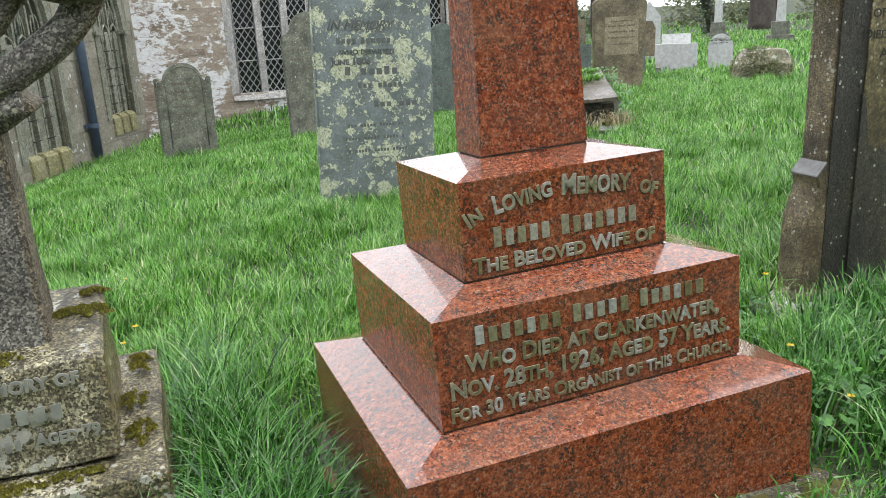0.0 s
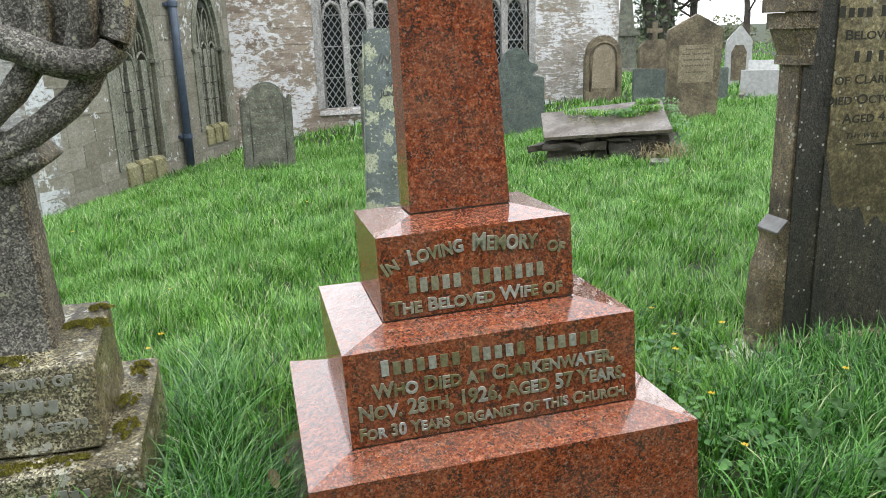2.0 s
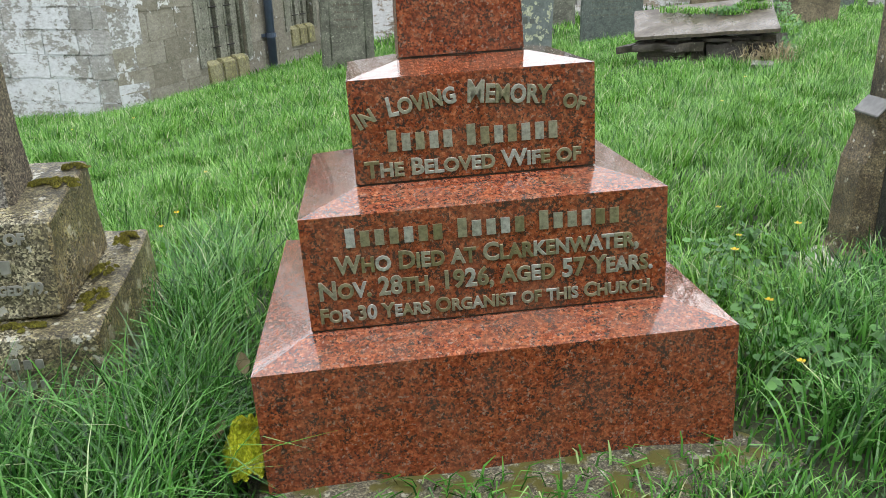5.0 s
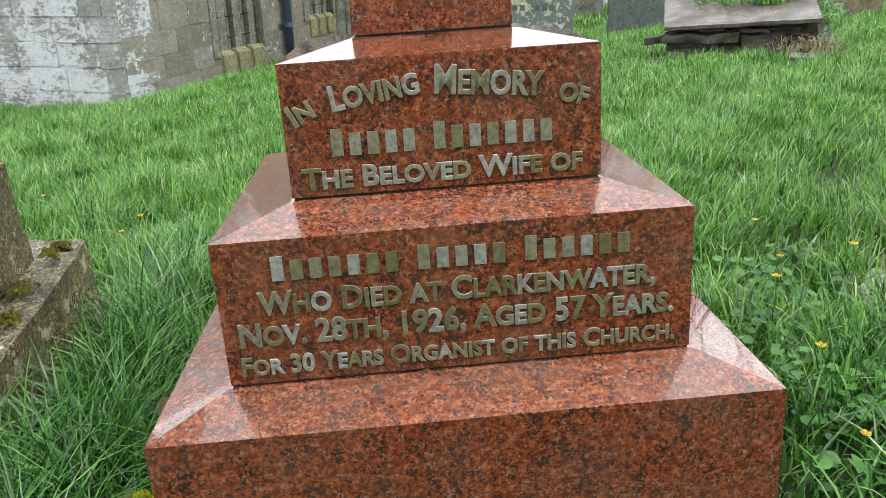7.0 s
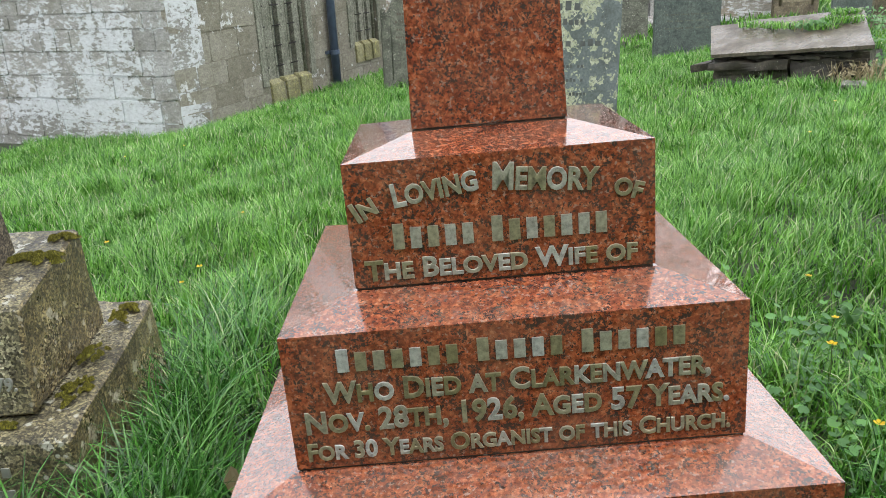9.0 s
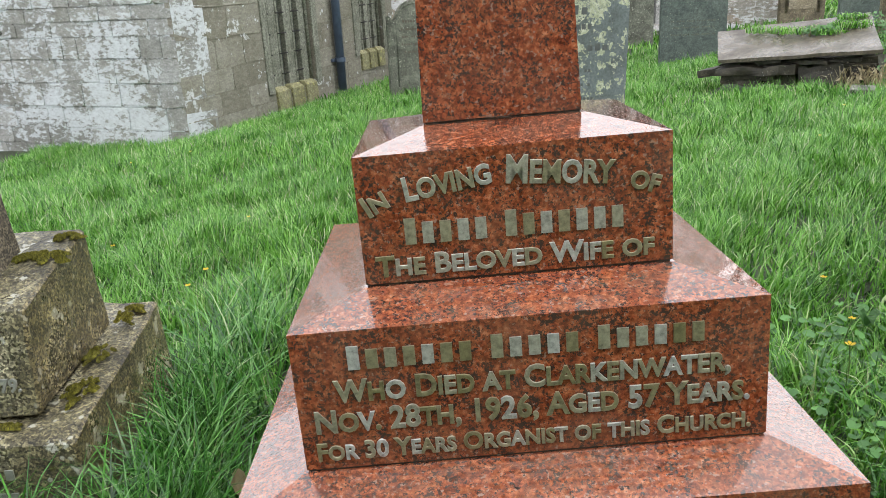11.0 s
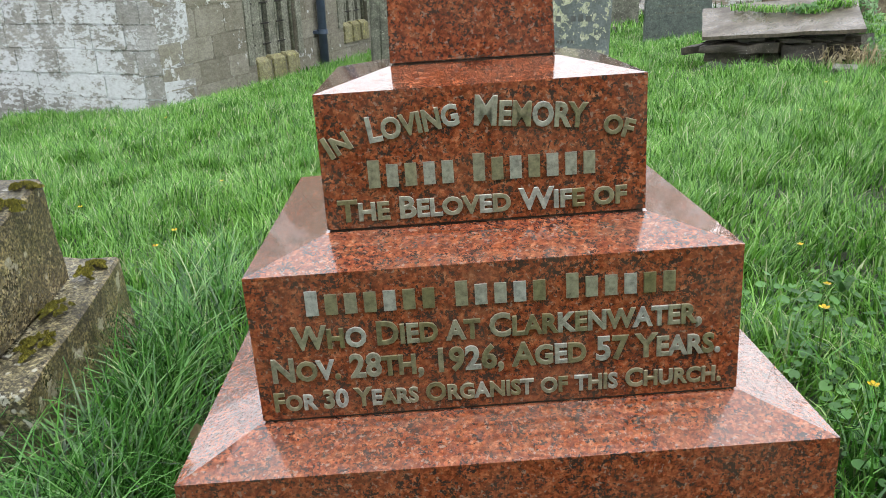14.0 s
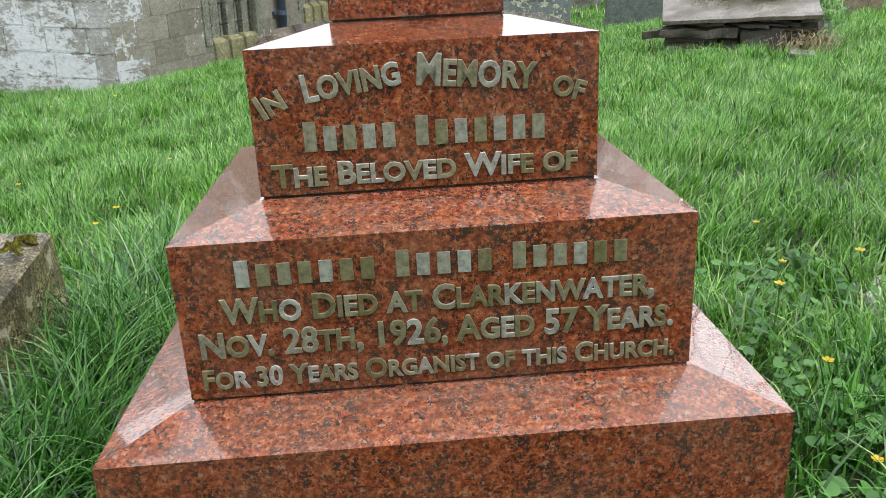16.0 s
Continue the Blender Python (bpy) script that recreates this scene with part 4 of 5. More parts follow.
for k in range(26):
    ln, hh = rnd.uniform(0.15, 0.55), rnd.uniform(0.012, 0.032)
    sp, d = rnd.uniform(-0.06, 0.62), rnd.uniform(0.02, 0.13)
    p = F[0] + ax * sp + back * d
    zz = 0.02 + 0.12 * rnd.random() + 0.10 * (sp + ln * 0.5)
    st = part("split_stone", roughen(box(0, ln, 0, 0.3, 0, hh), 0.014, 0.06, 4, rnd.random() * 9), RUBBLE, tomb)
    st.location, st.rotation_euler = (p.x, p.y, zz), (radians(rnd.uniform(-5, 5)), radians(rnd.uniform(-12, 2)), math.atan2(ax.y, ax.x) + radians(rnd.uniform(-8, 8)))
fallen = thing("fallen_stone", "grey fragment of stone fallen in the grass beside the tomb", "stone", pose(2.80, 4.10, 0.05, 38, 8, -20))
part("block", bevel(roughen(loft([rect(-0.13, 0.12, -0.035, 0.035, -0.1), rect(-0.09, 0.05, -0.03, 0.03, 0.11)]), 0.02, 0.12, 4), 0.006), GREY_STONE, fallen)

# ---- the mossy cross with rope work ----
def sloped(x0, x1, y0, y1, zf, zb):
    return [(x0, y0, zf), (x1, y0, zf), (x1, y1, zb), (x0, y1, zb)]


cross = thing("rope_cross", "lichened grey granite cross with carved rope work on a mossy plinth", "gravestone", pose(-1.145, 0, 0))
plinth = part("lower_plinth", bevel(roughen(loft([rect(-0.30, 0.30, -0.055, 0.50, -0.1), sloped(-0.295, 0.295, -0.046, 0.475, 0.218, 0.297)]), 0.012, 0.15, 6), 0.006), MOSSY_GRANITE, cross, "mossy lower step")
block = part("block", bevel(roughen(loft([sloped(-0.215, 0.207, 0.022, 0.39, 0.24, 0.27), sloped(-0.208, 0.203, 0.05, 0.37, 0.461, 0.521)]), 0.007, 0.12, 6), 0.006), MOSSY_GRANITE, cross, "pale granite block with lead letters")
part("shaft", bevel(roughen(loft([rect(-0.125, 0.105, 0.12, 0.285, 0.46), rect(-0.115, 0.10, 0.135, 0.27, 0.56), rect(-0.085, 0.085, 0.15, 0.26, 0.93)]), 0.004, 0.08, 6), 0.01), GREY_GRANITE, cross)
part("collar", roughen(loft([rect(-0.10, 0.10, 0.13, 0.27, 0.91), rect(-0.16, 0.16, 0.11, 0.28, 0.955), rect(-0.11, 0.11, 0.12, 0.27, 1.03)]), 0.006, 0.06, 4), GREY_GRANITE, cross, smooth=True)
for sx in (1, -1):
    for pts, r, nm in (([(0.02, 0.14, 0.96), (0.13, 0.13, 1.02), (0.24, 0.14, 1.10), (0.30, 0.15, 1.20), (0.32, 0.16, 1.34), (0.28, 0.17, 1.5)], 0.034, "rope_strand"),
                       ([(-0.04, 0.13, 1.0), (0.06, 0.12, 1.07), (0.15, 0.13, 1.17), (0.19, 0.14, 1.28), (0.16, 0.14, 1.4)], 0.031, "rope_strand"),
                       ([(0.0, 0.10, 1.27), (0.12, 0.09, 1.23), (0.24, 0.09, 1.18), (0.33, 0.12, 1.20), (0.36, 0.13, 1.3), (0.34, 0.13, 1.42)], 0.037, "rope_strand"),
                       ([(0.26, 0.12, 1.19), (0.29, 0.1, 1.3), (0.26, 0.11, 1.42)], 0.034, "rope_strand")):
        bm = tube([(sx * x, y, z) for x, y, z in curved(pts)], r, 12)
        part(nm, roughen(bm, 0.005, 0.03), GREY_GRANITE, cross, smooth=True)
    part("arm", bevel(roughen(loft([rect(min(sx * 0.1, sx * 0.365), max(sx * 0.1, sx * 0.365), 0.15, 0.27, 1.20), rect(min(sx * 0.1, sx * 0.39), max(sx * 0.1, sx * 0.39), 0.14, 0.27, 1.3), rect(min(sx * 0.1, sx * 0.38), max(sx * 0.1, sx * 0.38), 0.15, 0.27, 1.45)]), 0.006, 0.08, 4), 0.01), GREY_GRANITE, cross)
part("head", bevel(roughen(loft([rect(-0.09, 0.09, 0.15, 0.26, 1.42), rect(-0.13, 0.13, 0.15, 0.26, 1.75)]), 0.005, 0.1, 4), 0.01), GREY_GRANITE, cross)
letters("Memory of", 0.030, 0.205, TARNISH, block, (-0.050, 0.029, 0.417), 0.005, tip=-8)
bars([5], 0.036, 0.155, TARNISH, block, (-0.035, 0.022, 0.352), 0.005, tip=-8)
letters("Aged 79.", 0.026, 0.13, TARNISH, block, (0.055, 0.015, 0.303), 0.005, tip=-8)
bars([4], 0.026, 0.07, TARNISH, block, (-0.035, 0.015, 0.303), 0.005, tip=-8)
bars([4, 3], 0.026, 0.2, TARNISH, plinth, (-0.02, -0.060, 0.155))
bars([5], 0.026, 0.12, TARNISH, plinth, (0.06, -0.062, 0.105))

# ---- the pilastered headstone ----
tall = thing("pilaster_headstone", "dark weathered headstone with pilasters and a buff inscribed panel", "gravestone", pose(1.16, 0.25, 0.0))
part("body", bevel(box(0.016, 0.984, 0.006, 0.115, 0.1, 1.75), 0.01, 2), DIM_STONE, tall)
face = part("panel", box(0.125, 0.875, 0.002, 0.03, 0.21, 1.6), PANEL_STONE, tall, "buff inscribed face streaked with dark stains")
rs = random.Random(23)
# Thin layer of dark stone with a jagged top, over the face's foot.
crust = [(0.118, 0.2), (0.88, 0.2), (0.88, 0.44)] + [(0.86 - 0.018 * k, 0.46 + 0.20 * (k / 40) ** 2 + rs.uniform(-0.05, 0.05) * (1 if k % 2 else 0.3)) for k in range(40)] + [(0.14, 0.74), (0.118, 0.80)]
part("dark_foot_layer", prism(crust, -0.001, 0.01), DIM_STONE, face, "dark ragged layer over the foot of the face")
for x0, sx in ((0.0, 1), (1.0, -1)):
    def px(v):
        return x0 + sx * v
    a, b = sorted((px(0.006), px(0.03)))
    part("pilaster", bevel(box(a, b, 0.012, 0.11, 0.54, 1.12), 0.014, 3), EDGE_STONE, tall)
    out = [(px(a), b) for a, b in ([(-0.06, 0.1), (-0.055, 0.36), (-0.05, 0.42), (-0.028, 0.48), (-0.02, 0.52), (-0.03, 0.545), (0.008, 0.585), (0.022, 0.585), (0.03, 0.1)])]
    bm = prism(out, 0.008, 0.12)
    bmesh.ops.recalc_face_normals(bm, faces=bm.faces)
    part("console", bevel(bm, 0.006), EDGE_STONE, tall)
    # Thin wet slab on the slope; its pale colour paints in sky reflection.
    cap = prism([(px(v), z) for v, z in ((-0.031, 0.544), (-0.032, 0.551), (0.006, 0.592), (0.008, 0.586))], 0.007, 0.118)
    part("shoulder_cap", bevel(cap, 0.002), WET_SHEEN, tall, "wet sloping shoulder, coloured paler for its sky sheen")
    for z, r, o in ((1.085, 0.014, 0.012), (1.195, 0.024, 0.05), (1.245, 0.028, 0.07)):
        a, b = sorted((px(-o), px(0.045)))
        part("moulding", bevel(box(a, b, -o * 0.3, 0.115, z, z + 2 * r), r * 0.85, 3), EDGE_STONE, tall)
    a, b = sorted((px(-0.005), px(0.045)))
    part("capital", bevel(loft([rect(a + 0.005, b, 0.004, 0.115, 1.11), rect(a - 0.035 if sx > 0 else a, b if sx > 0 else b + 0.035, -0.01, 0.115, 1.20)]), 0.008), EDGE_STONE, tall)
part("base", bevel(roughen(box(-0.09, 1.09, -0.03, 0.16, -0.1, 0.17), 0.008, 0.2, 4), 0.01), EDGE_STONE, tall)
bars([4, 4], 0.034, 0.28, INK, face, (0.12, 0.002, 1.222), 0.001)
letters("Beloved Wife", 0.030, 0.33, INK, face, (0.155, 0.002, 1.155), 0.001, 0.0)
bars([1, 1, 8], 0.034, 0.30, INK, face, (0.19, 0.002, 1.085), 0.001)
letters("of Clarkenwater", 0.030, 0.42, INK, face, (0.13, 0.002, 1.018), 0.001, 0.0)
letters("Died October 17th", 0.030, 0.45, INK, face, (0.10, 0.002, 0.955), 0.001, 0.0)
letters("Aged 46 Years", 0.031, 0.33, INK, face, (0.17, 0.002, 0.895), 0.001, 0.0)
letters("Thy will be done", 0.018, 0.26, INK, face, (0.19, 0.002, 0.845), 0.001, 0.0, slant=0.2)
part("rule", box(0.23, 0.40, 0.0, 0.004, 0.822, 0.826), INK, face)
rock = thing("rock", "pale rough rock beside the headstone's foot", "rock", pose(1.04, 0.24, 0.12))
part("block", roughen(box(-0.07, 0.06, -0.06, 0.10, -0.08, 0.03), 0.02, 0.07, 5), ROCK, rock)

# ---- moss cushions ----
def cushion(at, size, count, seed, label, mat=None):
    rnd = random.Random(seed)
    bm = bmesh.new()
    for _ in range(count):
        a, r = rnd.uniform(0, 6.28), math.sqrt(rnd.random())
        r *= 0.78 + (0.95 if mat else 0.12) * noise.noise((math.cos(a) * 2.3, math.sin(a) * 2.3, seed * 3.7))
        x, y = r * math.cos(a) * size[0] * 1.25, r * math.sin(a) * size[1] * 1.25
        if mat and noise.noise((x * 60, y * 60, seed * 1.3)) < -0.06:
            continue
        z = size[2] * (0.75 if mat else 0.9 + 0.5 * noise.noise((x * 45, y * 45, seed))) * math.sqrt(max(0.0, 1 - r * r)) * rnd.uniform(0.7, 1.05)
        for k in range(3):
            b = rnd.uniform(0, 6.28)
            t = rnd.uniform(0.002, 0.0045)
            c = Vector((x, y, z))
            bm.faces.new([bm.verts.new(c + Vector((math.cos(b) * t, math.sin(b) * t, -t * 0.3))), bm.verts.new(c + Vector((math.cos(b + 2.1) * t, math.sin(b + 2.1) * t, 0))), bm.verts.new(c + Vector((0, 0, t * 1.3)))])
    th = tagged(new("moss_cushion", bpy.data.meshes.new("moss_cushion")), label, "moss")
    bm.to_mesh(th.data)
    bm.free()
    th.data.materials.append(mat or MOSS)
    th.location = at
    return th


cushion((-0.487, -0.39, 0.03), (0.042, 0.065, 0.15), 14000, 1, "bright yellow-green moss cushion against the granite base")
cushion((-0.515, -0.33, 0.03), (0.035, 0.05, 0.085), 5000, 12, "low bright moss clump beside the granite base")

for at, size, k in (((-0.985, 0.24, 0.493), (0.05, 0.03, 0.016), 2), ((-0.965, 0.325, 0.51), (0.025, 0.02, 0.012), 3), ((-1.16, 0.085, 0.468), (0.06, 0.022, 0.014), 4),
                    ((-0.895, 0.40, 0.284), (0.028, 0.05, 0.016), 5), ((-0.905, 0.24, 0.262), (0.025, 0.045, 0.012), 6), ((-0.90, 0.11, 0.242), (0.028, 0.05, 0.012), 7), ((-1.05, 0.0, 0.228), (0.10, 0.025, 0.006), 8), ((-1.24, 0.005, 0.228), (0.10, 0.022, 0.006), 9)):
    cushion(at, size, 4200, k, "dark olive moss cushion on the cross's plinth", DARK_MOSS)


# ---- trees and hedge ----
def leaves(centre, spread, count, size, seed, bm=None):
    rs = random.Random(seed)
    bm = bm or bmesh.new()
    for _ in range(count):
        v = Vector((rs.gauss(0, 1), rs.gauss(0, 1), rs.gauss(0, 1)))
        v = v.normalized() * rs.random() ** 0.4
        c = Vector(centre) + Vector((v.x * spread[0], v.y * spread[1], v.z * spread[2]))
        a = Vector((rs.uniform(-1, 1), rs.uniform(-1, 1), rs.uniform(-1, 1))).normalized()
        b = a.orthogonal().normalized()
        h = size * rs.uniform(0.6, 1.3)
        bm.faces.new([bm.verts.new(c - a * h), bm.verts.new(c + b * h * 0.5), bm.verts.new(c + a * h), bm.verts.new(c - b * h * 0.5)])
    return bm


def bare_tree(at, tall, girth, seed, ivy, label):
    rs = random.Random(seed)
    tree = thing("tree", label, "tree", pose(*at, float(ground_z(*at)) - 0.1))
    lean = Vector((rs.uniform(-0.15, 0.15), rs.uniform(-0.15, 0.15), 1))
    trunk = curved([(0, 0, 0), lean * tall * 0.2 + Vector((rs.uniform(-0.2, 0.2), 0, 0)), lean * tall * 0.45, lean * tall * 0.7], 5)
    part("trunk", roughen(tube(trunk, girth, 10, end=girth * 0.4), girth * 0.15, 0.5), BARK, tree, smooth=True)
    twigs = bmesh.new()
    for k in range(9):
        p = trunk[rs.randrange(4, len(trunk))]
        way = Vector((rs.uniform(-1, 1), rs.uniform(-1, 1), rs.uniform(0.1, 0.9))).normalized()
        ln = tall * rs.uniform(0.2, 0.42)
        limb = curved([p, p + way * ln * 0.5 + Vector((0, 0, 0.1 * ln)), p + way * ln + Vector((rs.uniform(-0.2, 0.2) * ln, 0, rs.uniform(-0.2, 0.25) * ln))], 5)
        part("limb", tube(limb, girth * 0.28, 6, end=girth * 0.06), BARK, tree)
        for _ in range(14):
            q = limb[rs.randrange(2, len(limb))]
            w2 = (way + Vector((rs.uniform(-1, 1), rs.uniform(-1, 1), rs.uniform(-0.6, 0.9)))).normalized()
            l2 = ln * rs.uniform(0.2, 0.5)
            tube(curved([q, q + w2 * l2 * 0.5, q + w2 * l2 + Vector((0, 0, rs.uniform(-0.1, 0.15) * l2))], 3), girth * 0.07, 4, twigs, girth * 0.02)
    part("twigs", twigs, BARK, tree, kind="stuff")
    if ivy:
        bm = bmesh.new()
        for k in range(10):
            leaves(trunk[min(k, len(trunk) - 1)], (girth * 2.2, girth * 2.2, tall * 0.06), 130, 0.09, seed * 20 + k, bm)
        part("ivy", bm, IVY, tree, "dark ivy on the trunk", kind="stuff")
    return tree


bare_tree((12.2, 22.0), 8, 0.24, 1, True, "dark bare tree with ivy on its trunk")
bare_tree((12.9, 22.6), 9, 0.30, 2, True, "dark bare tree with an ivied trunk")
bare_tree((13.6, 23.2), 8, 0.22, 3, False, "dark bare tree with forking limbs")
bare_tree((16.0, 26.0), 8, 0.17, 4, False, "slender bare tree with many twigs")
bare_tree((20.8, 30.0), 7, 0.18, 5, False, "slender bare tree with spreading twigs")
bare_tree((22.2, 24.0), 9, 0.55, 6, False, "thick old bare tree with a pale gnarled trunk")
bare_tree((24.0, 25.2), 8, 0.35, 7, False, "bare tree with a leaning trunk")
bare_tree((18.4, 22.0), 7, 0.2, 8, True, "bare tree with an ivied stem")
for k in range(16):
    x, y = 12 + 2.3 * k, 37 - 0.62 * k + (k % 3) * 0.8
    bm = leaves((0, 0, 0.6), (1.6, 1.2, 0.9 + 0.3 * (k % 4)), 1100, 0.12, 40 + k)
    b = part("bush", bm, BUSH, None, "pale green hedge bush at the churchyard's edge")
    b["category"], b.location = "bush", (x, y, float(ground_z(x, y)))
bm = leaves((0, 0, 0.16), (0.40, 0.30, 0.27), 3600, 0.024, 77)
ivy_part = part("ivy", bm, BUSH, mound, "ivy over the stone", "stuff")

# ---- growth on and round the tomb ----
def tufts(name, label, spots, tall, width, mat, seed, category="grass"):
    """Loose sprigs standing on a thing: spots are (x, y, z, radius, count)."""
    rs = random.Random(seed)
    bm = bmesh.new()
    for x, y, z, r, count in spots:
        for _ in range(count):
            a, q = rs.uniform(0, 6.28), r * math.sqrt(rs.random())
            c = Vector((x + q * math.cos(a), y + q * math.sin(a), z))
            d = rs.uniform(0, 6.28)
            o, w = Vector((math.cos(d), math.sin(d), 0)), Vector((-math.sin(d), math.cos(d), 0)) * width * rs.uniform(0.6, 1.2)
            h = tall * rs.uniform(0.5, 1.2)
            m1, tip_at = c + o * h * 0.3 + Vector((0, 0, h * 0.6)), c + o * h * 0.9 + Vector((0, 0, h * rs.uniform(0.3, 0.8)))
            v = [bm.verts.new(c - w), bm.verts.new(c + w), bm.verts.new(m1 + w * 0.8), bm.verts.new(m1 - w * 0.8), bm.verts.new(tip_at)]
            bm.faces.new(v[:4])
            bm.faces.new((v[3], v[2], v[4]))
    me = bpy.data.meshes.new(name)
    bm.to_mesh(me)
    bm.free()
    me.materials.append(mat)
    return tagged(new(name, me), label, category, kind="stuff")


tufts("slab_grass", "grass and weeds growing on the ledger slab", [(2.72, 5.12, 0.42, 0.16, 260), (2.95, 4.92, 0.42, 0.14, 240), (3.12, 4.95, 0.46, 0.16, 420), (3.2, 5.1, 0.5, 0.12, 300), (2.55, 5.3, 0.42, 0.12, 120), (3.25, 4.85, 0.36, 0.2, 320), (3.15, 4.55, 0.3, 0.14, 160)], 0.075, 0.004, GRASS, 5)
tufts("dry_stalks", "dry stalks and roots under the tilted slab", [(2.85, 4.35, 0.08, 0.15, 60), (3.05, 4.3, 0.1, 0.12, 70), (2.76, 4.95, 0.36, 0.03, 8)], 0.22, 0.003, DRY, 6)
rt = random.Random(12)
tufts("footing_grass", "thin grass and moss over the memorial's footing", [(x, rt.uniform(-0.60, -0.47), 0.05 + 0.032 * x, 0.035, 13) for x in [-0.46 + 0.04 * k for k in range(26)]] + [(0.56, -0.45 + 0.08 * k, 0.075, 0.03, 14) for k in range(9)], 0.075, 0.0028, DEEP_GRASS, 8)
tufts("footing_moss", "short moss on the concrete footing", [(x, rt.uniform(-0.58, -0.46), 0.055 + 0.032 * x, 0.05, 60) for x in [-0.46 + 0.05 * k for k in range(20)]], 0.012, 0.003, DARK_MOSS, 9, "moss")
bm = bmesh.new()
for c, spread, count, k in (((0.62, -0.28, 0.26), (0.14, 0.2, 0.16), 200, 1), ((0.74, 0.1, 0.42), (0.12, 0.2, 0.10), 170, 2), ((0.3, 0.05, 0.40), (0.2, 0.1, 0.04), 260, 3), ((0.52, -0.5, 0.12), (0.12, 0.1, 0.1), 160, 4)):
    leaves(c, spread, count, 0.022, 900 + k, bm)
part("creeper", bm, DOCK, tomb, "green creeper over the slab's broken end", "stuff")
bm = leaves((0.35, -0.50, 0.1), (0.2, 0.09, 0.07), 50, 0.026, 911)
part("dead_leaves", bm, DRY, tomb, "dead brown leaves caught under the slab", "stuff")
RS = np.random.RandomState(31)


def clump(cx, cy, sx, sy, count):
    return np.stack([RS.normal(cx, sx, count), RS.normal(cy, sy, count)], 1)


# ---- grass ----
def ripple(p, f, k):
    """A smooth wandering value from about -1.5 to 1.5 over the plan."""
    x, y = p[:, 0] * f, p[:, 1] * f
    return np.sin(x + 1.7 * np.sin(0.73 * y + k) + k) + np.sin(1.13 * y + 1.4 * np.sin(0.61 * x + 2 * k) + 2 * k) * 0.7


def blades(name, pts, tall, width, label, mat, seed, bend=0.5, segs=3, wild=1.5):
    """Many curved blades in one mesh: pts (n, 2), tall and width per blade."""
    rs = np.random.RandomState(seed)
    n = len(pts)
    z0 = ground_z(pts[:, 0], pts[:, 1]) - 0.01
    az = 1.3 * ripple(pts, 5.5, 1) + 0.9 * ripple(pts, 14, 2) + rs.normal(0, wild, n)
    droop = rs.uniform(0.15, 1.0, n) * bend
    out = np.stack([np.cos(az), np.sin(az)], 1)
    turn = az + np.pi / 2 + rs.uniform(-0.6, 0.6, n)
    wide = np.stack([np.cos(turn), np.sin(turn)], 1)
    rows = []
    for k in range(segs + 1):
        t = k / segs
        reach = tall * (0.12 * t + droop * t * t)
        high = tall * (t - 0.42 * droop * t * t * t)
        w = width * (1 - t ** 1.8) * 0.5
        c = np.concatenate([pts + out * reach[:, None], (z0 + high)[:, None]], 1)
        if k == segs:
            rows.append(c[:, None])
        else:
            side = np.concatenate([wide * w[:, None], np.zeros((n, 1))], 1)
            rows.append(np.stack([c - side, c + side], 1))
    verts = np.concatenate(rows, 1)
    per = verts.shape[1]
    base = (np.arange(n) * per)[:, None]
    quads = np.concatenate([base + np.array([2 * k, 2 * k + 1, 2 * k + 3, 2 * k + 2]) for k in range(segs - 1)], 1).reshape(-1, 4)
    tris = base + np.array([2 * segs - 2, 2 * segs - 1, 2 * segs])
    me = bpy.data.meshes.new(name)
    me.vertices.add(n * per)
    me.vertices.foreach_set("co", verts.astype(np.float32).ravel())
    loops = np.concatenate([quads.ravel(), tris.ravel()])
    sizes = np.concatenate([np.full(len(quads), 4), np.full(len(tris), 3)])
    me.loops.add(len(loops))
    me.loops.foreach_set("vertex_index", loops.astype(np.int32))
    me.polygons.add(len(sizes))
    me.polygons.foreach_set("loop_start", np.concatenate([[0], np.cumsum(sizes)[:-1]]).astype(np.int32))
    me.update(calc_edges=True)
    me.shade_smooth()
    me.materials.append(mat)
    return tagged(new(name, me), label, "grass", kind="stuff")


BARE = [(0, -0.05, 0.475, 0.43, 0), (-1.145, 0.22, 0.29, 0.27, 0), (1.66, 0.33, 0.60, 0.15, 0), (2.62, 4.95, 0.60, 0.36, -42), (0.575, 3.3, 0.4, 0.04, 3),
        (-0.34, 7.66, 0.3, 0.05, 12), (2.85, 8.0, 0.38, 0.04, -4), (4.97, 7.3, 0.32, 0.07, -12), (1.07, 7.5, 0.31, 0.04, 5), (6.75, 6.75, 0.3, 0.2, -40)]


def sow(count, x0, x1, y0, y1, seed, keep=None):
    rs = np.random.RandomState(seed)
    p = np.stack([rs.uniform(x0, x1, count), rs.uniform(y0, y1, count)], 1)
    ok = np.ones(count, bool)
    for cx, cy, hx, hy, turn in BARE:
        c, s = math.cos(radians(turn)), math.sin(radians(turn))
        u, v = (p[:, 0] - cx) * c + (p[:, 1] - cy) * s, -(p[:, 0] - cx) * s + (p[:, 1] - cy) * c
        ok &= ~((abs(u) < hx) & (abs(v) < hy))
    d = (p[:, 0] - WALL_AT.x) * WALL_OUT.x + (p[:, 1] - WALL_AT.y) * WALL_OUT.y
    e = (p[:, 0] - CORNER.x) * WALL_DIR.x + (p[:, 1] - CORNER.y) * WALL_DIR.y
    ok &= ((d > 0.02) | (e < -0.02)) & ~((p[:, 1] > 11.47) & (p[:, 0] < 5.98))
    ok &= rs.rand(count) < np.clip(0.7 + 0.16 * ripple(p, 2.9, 6) + 0.2 * ripple(p, 15, 7), 0.25, 1)
    if keep is not None:
        ok &= keep(p)
    return p[ok]


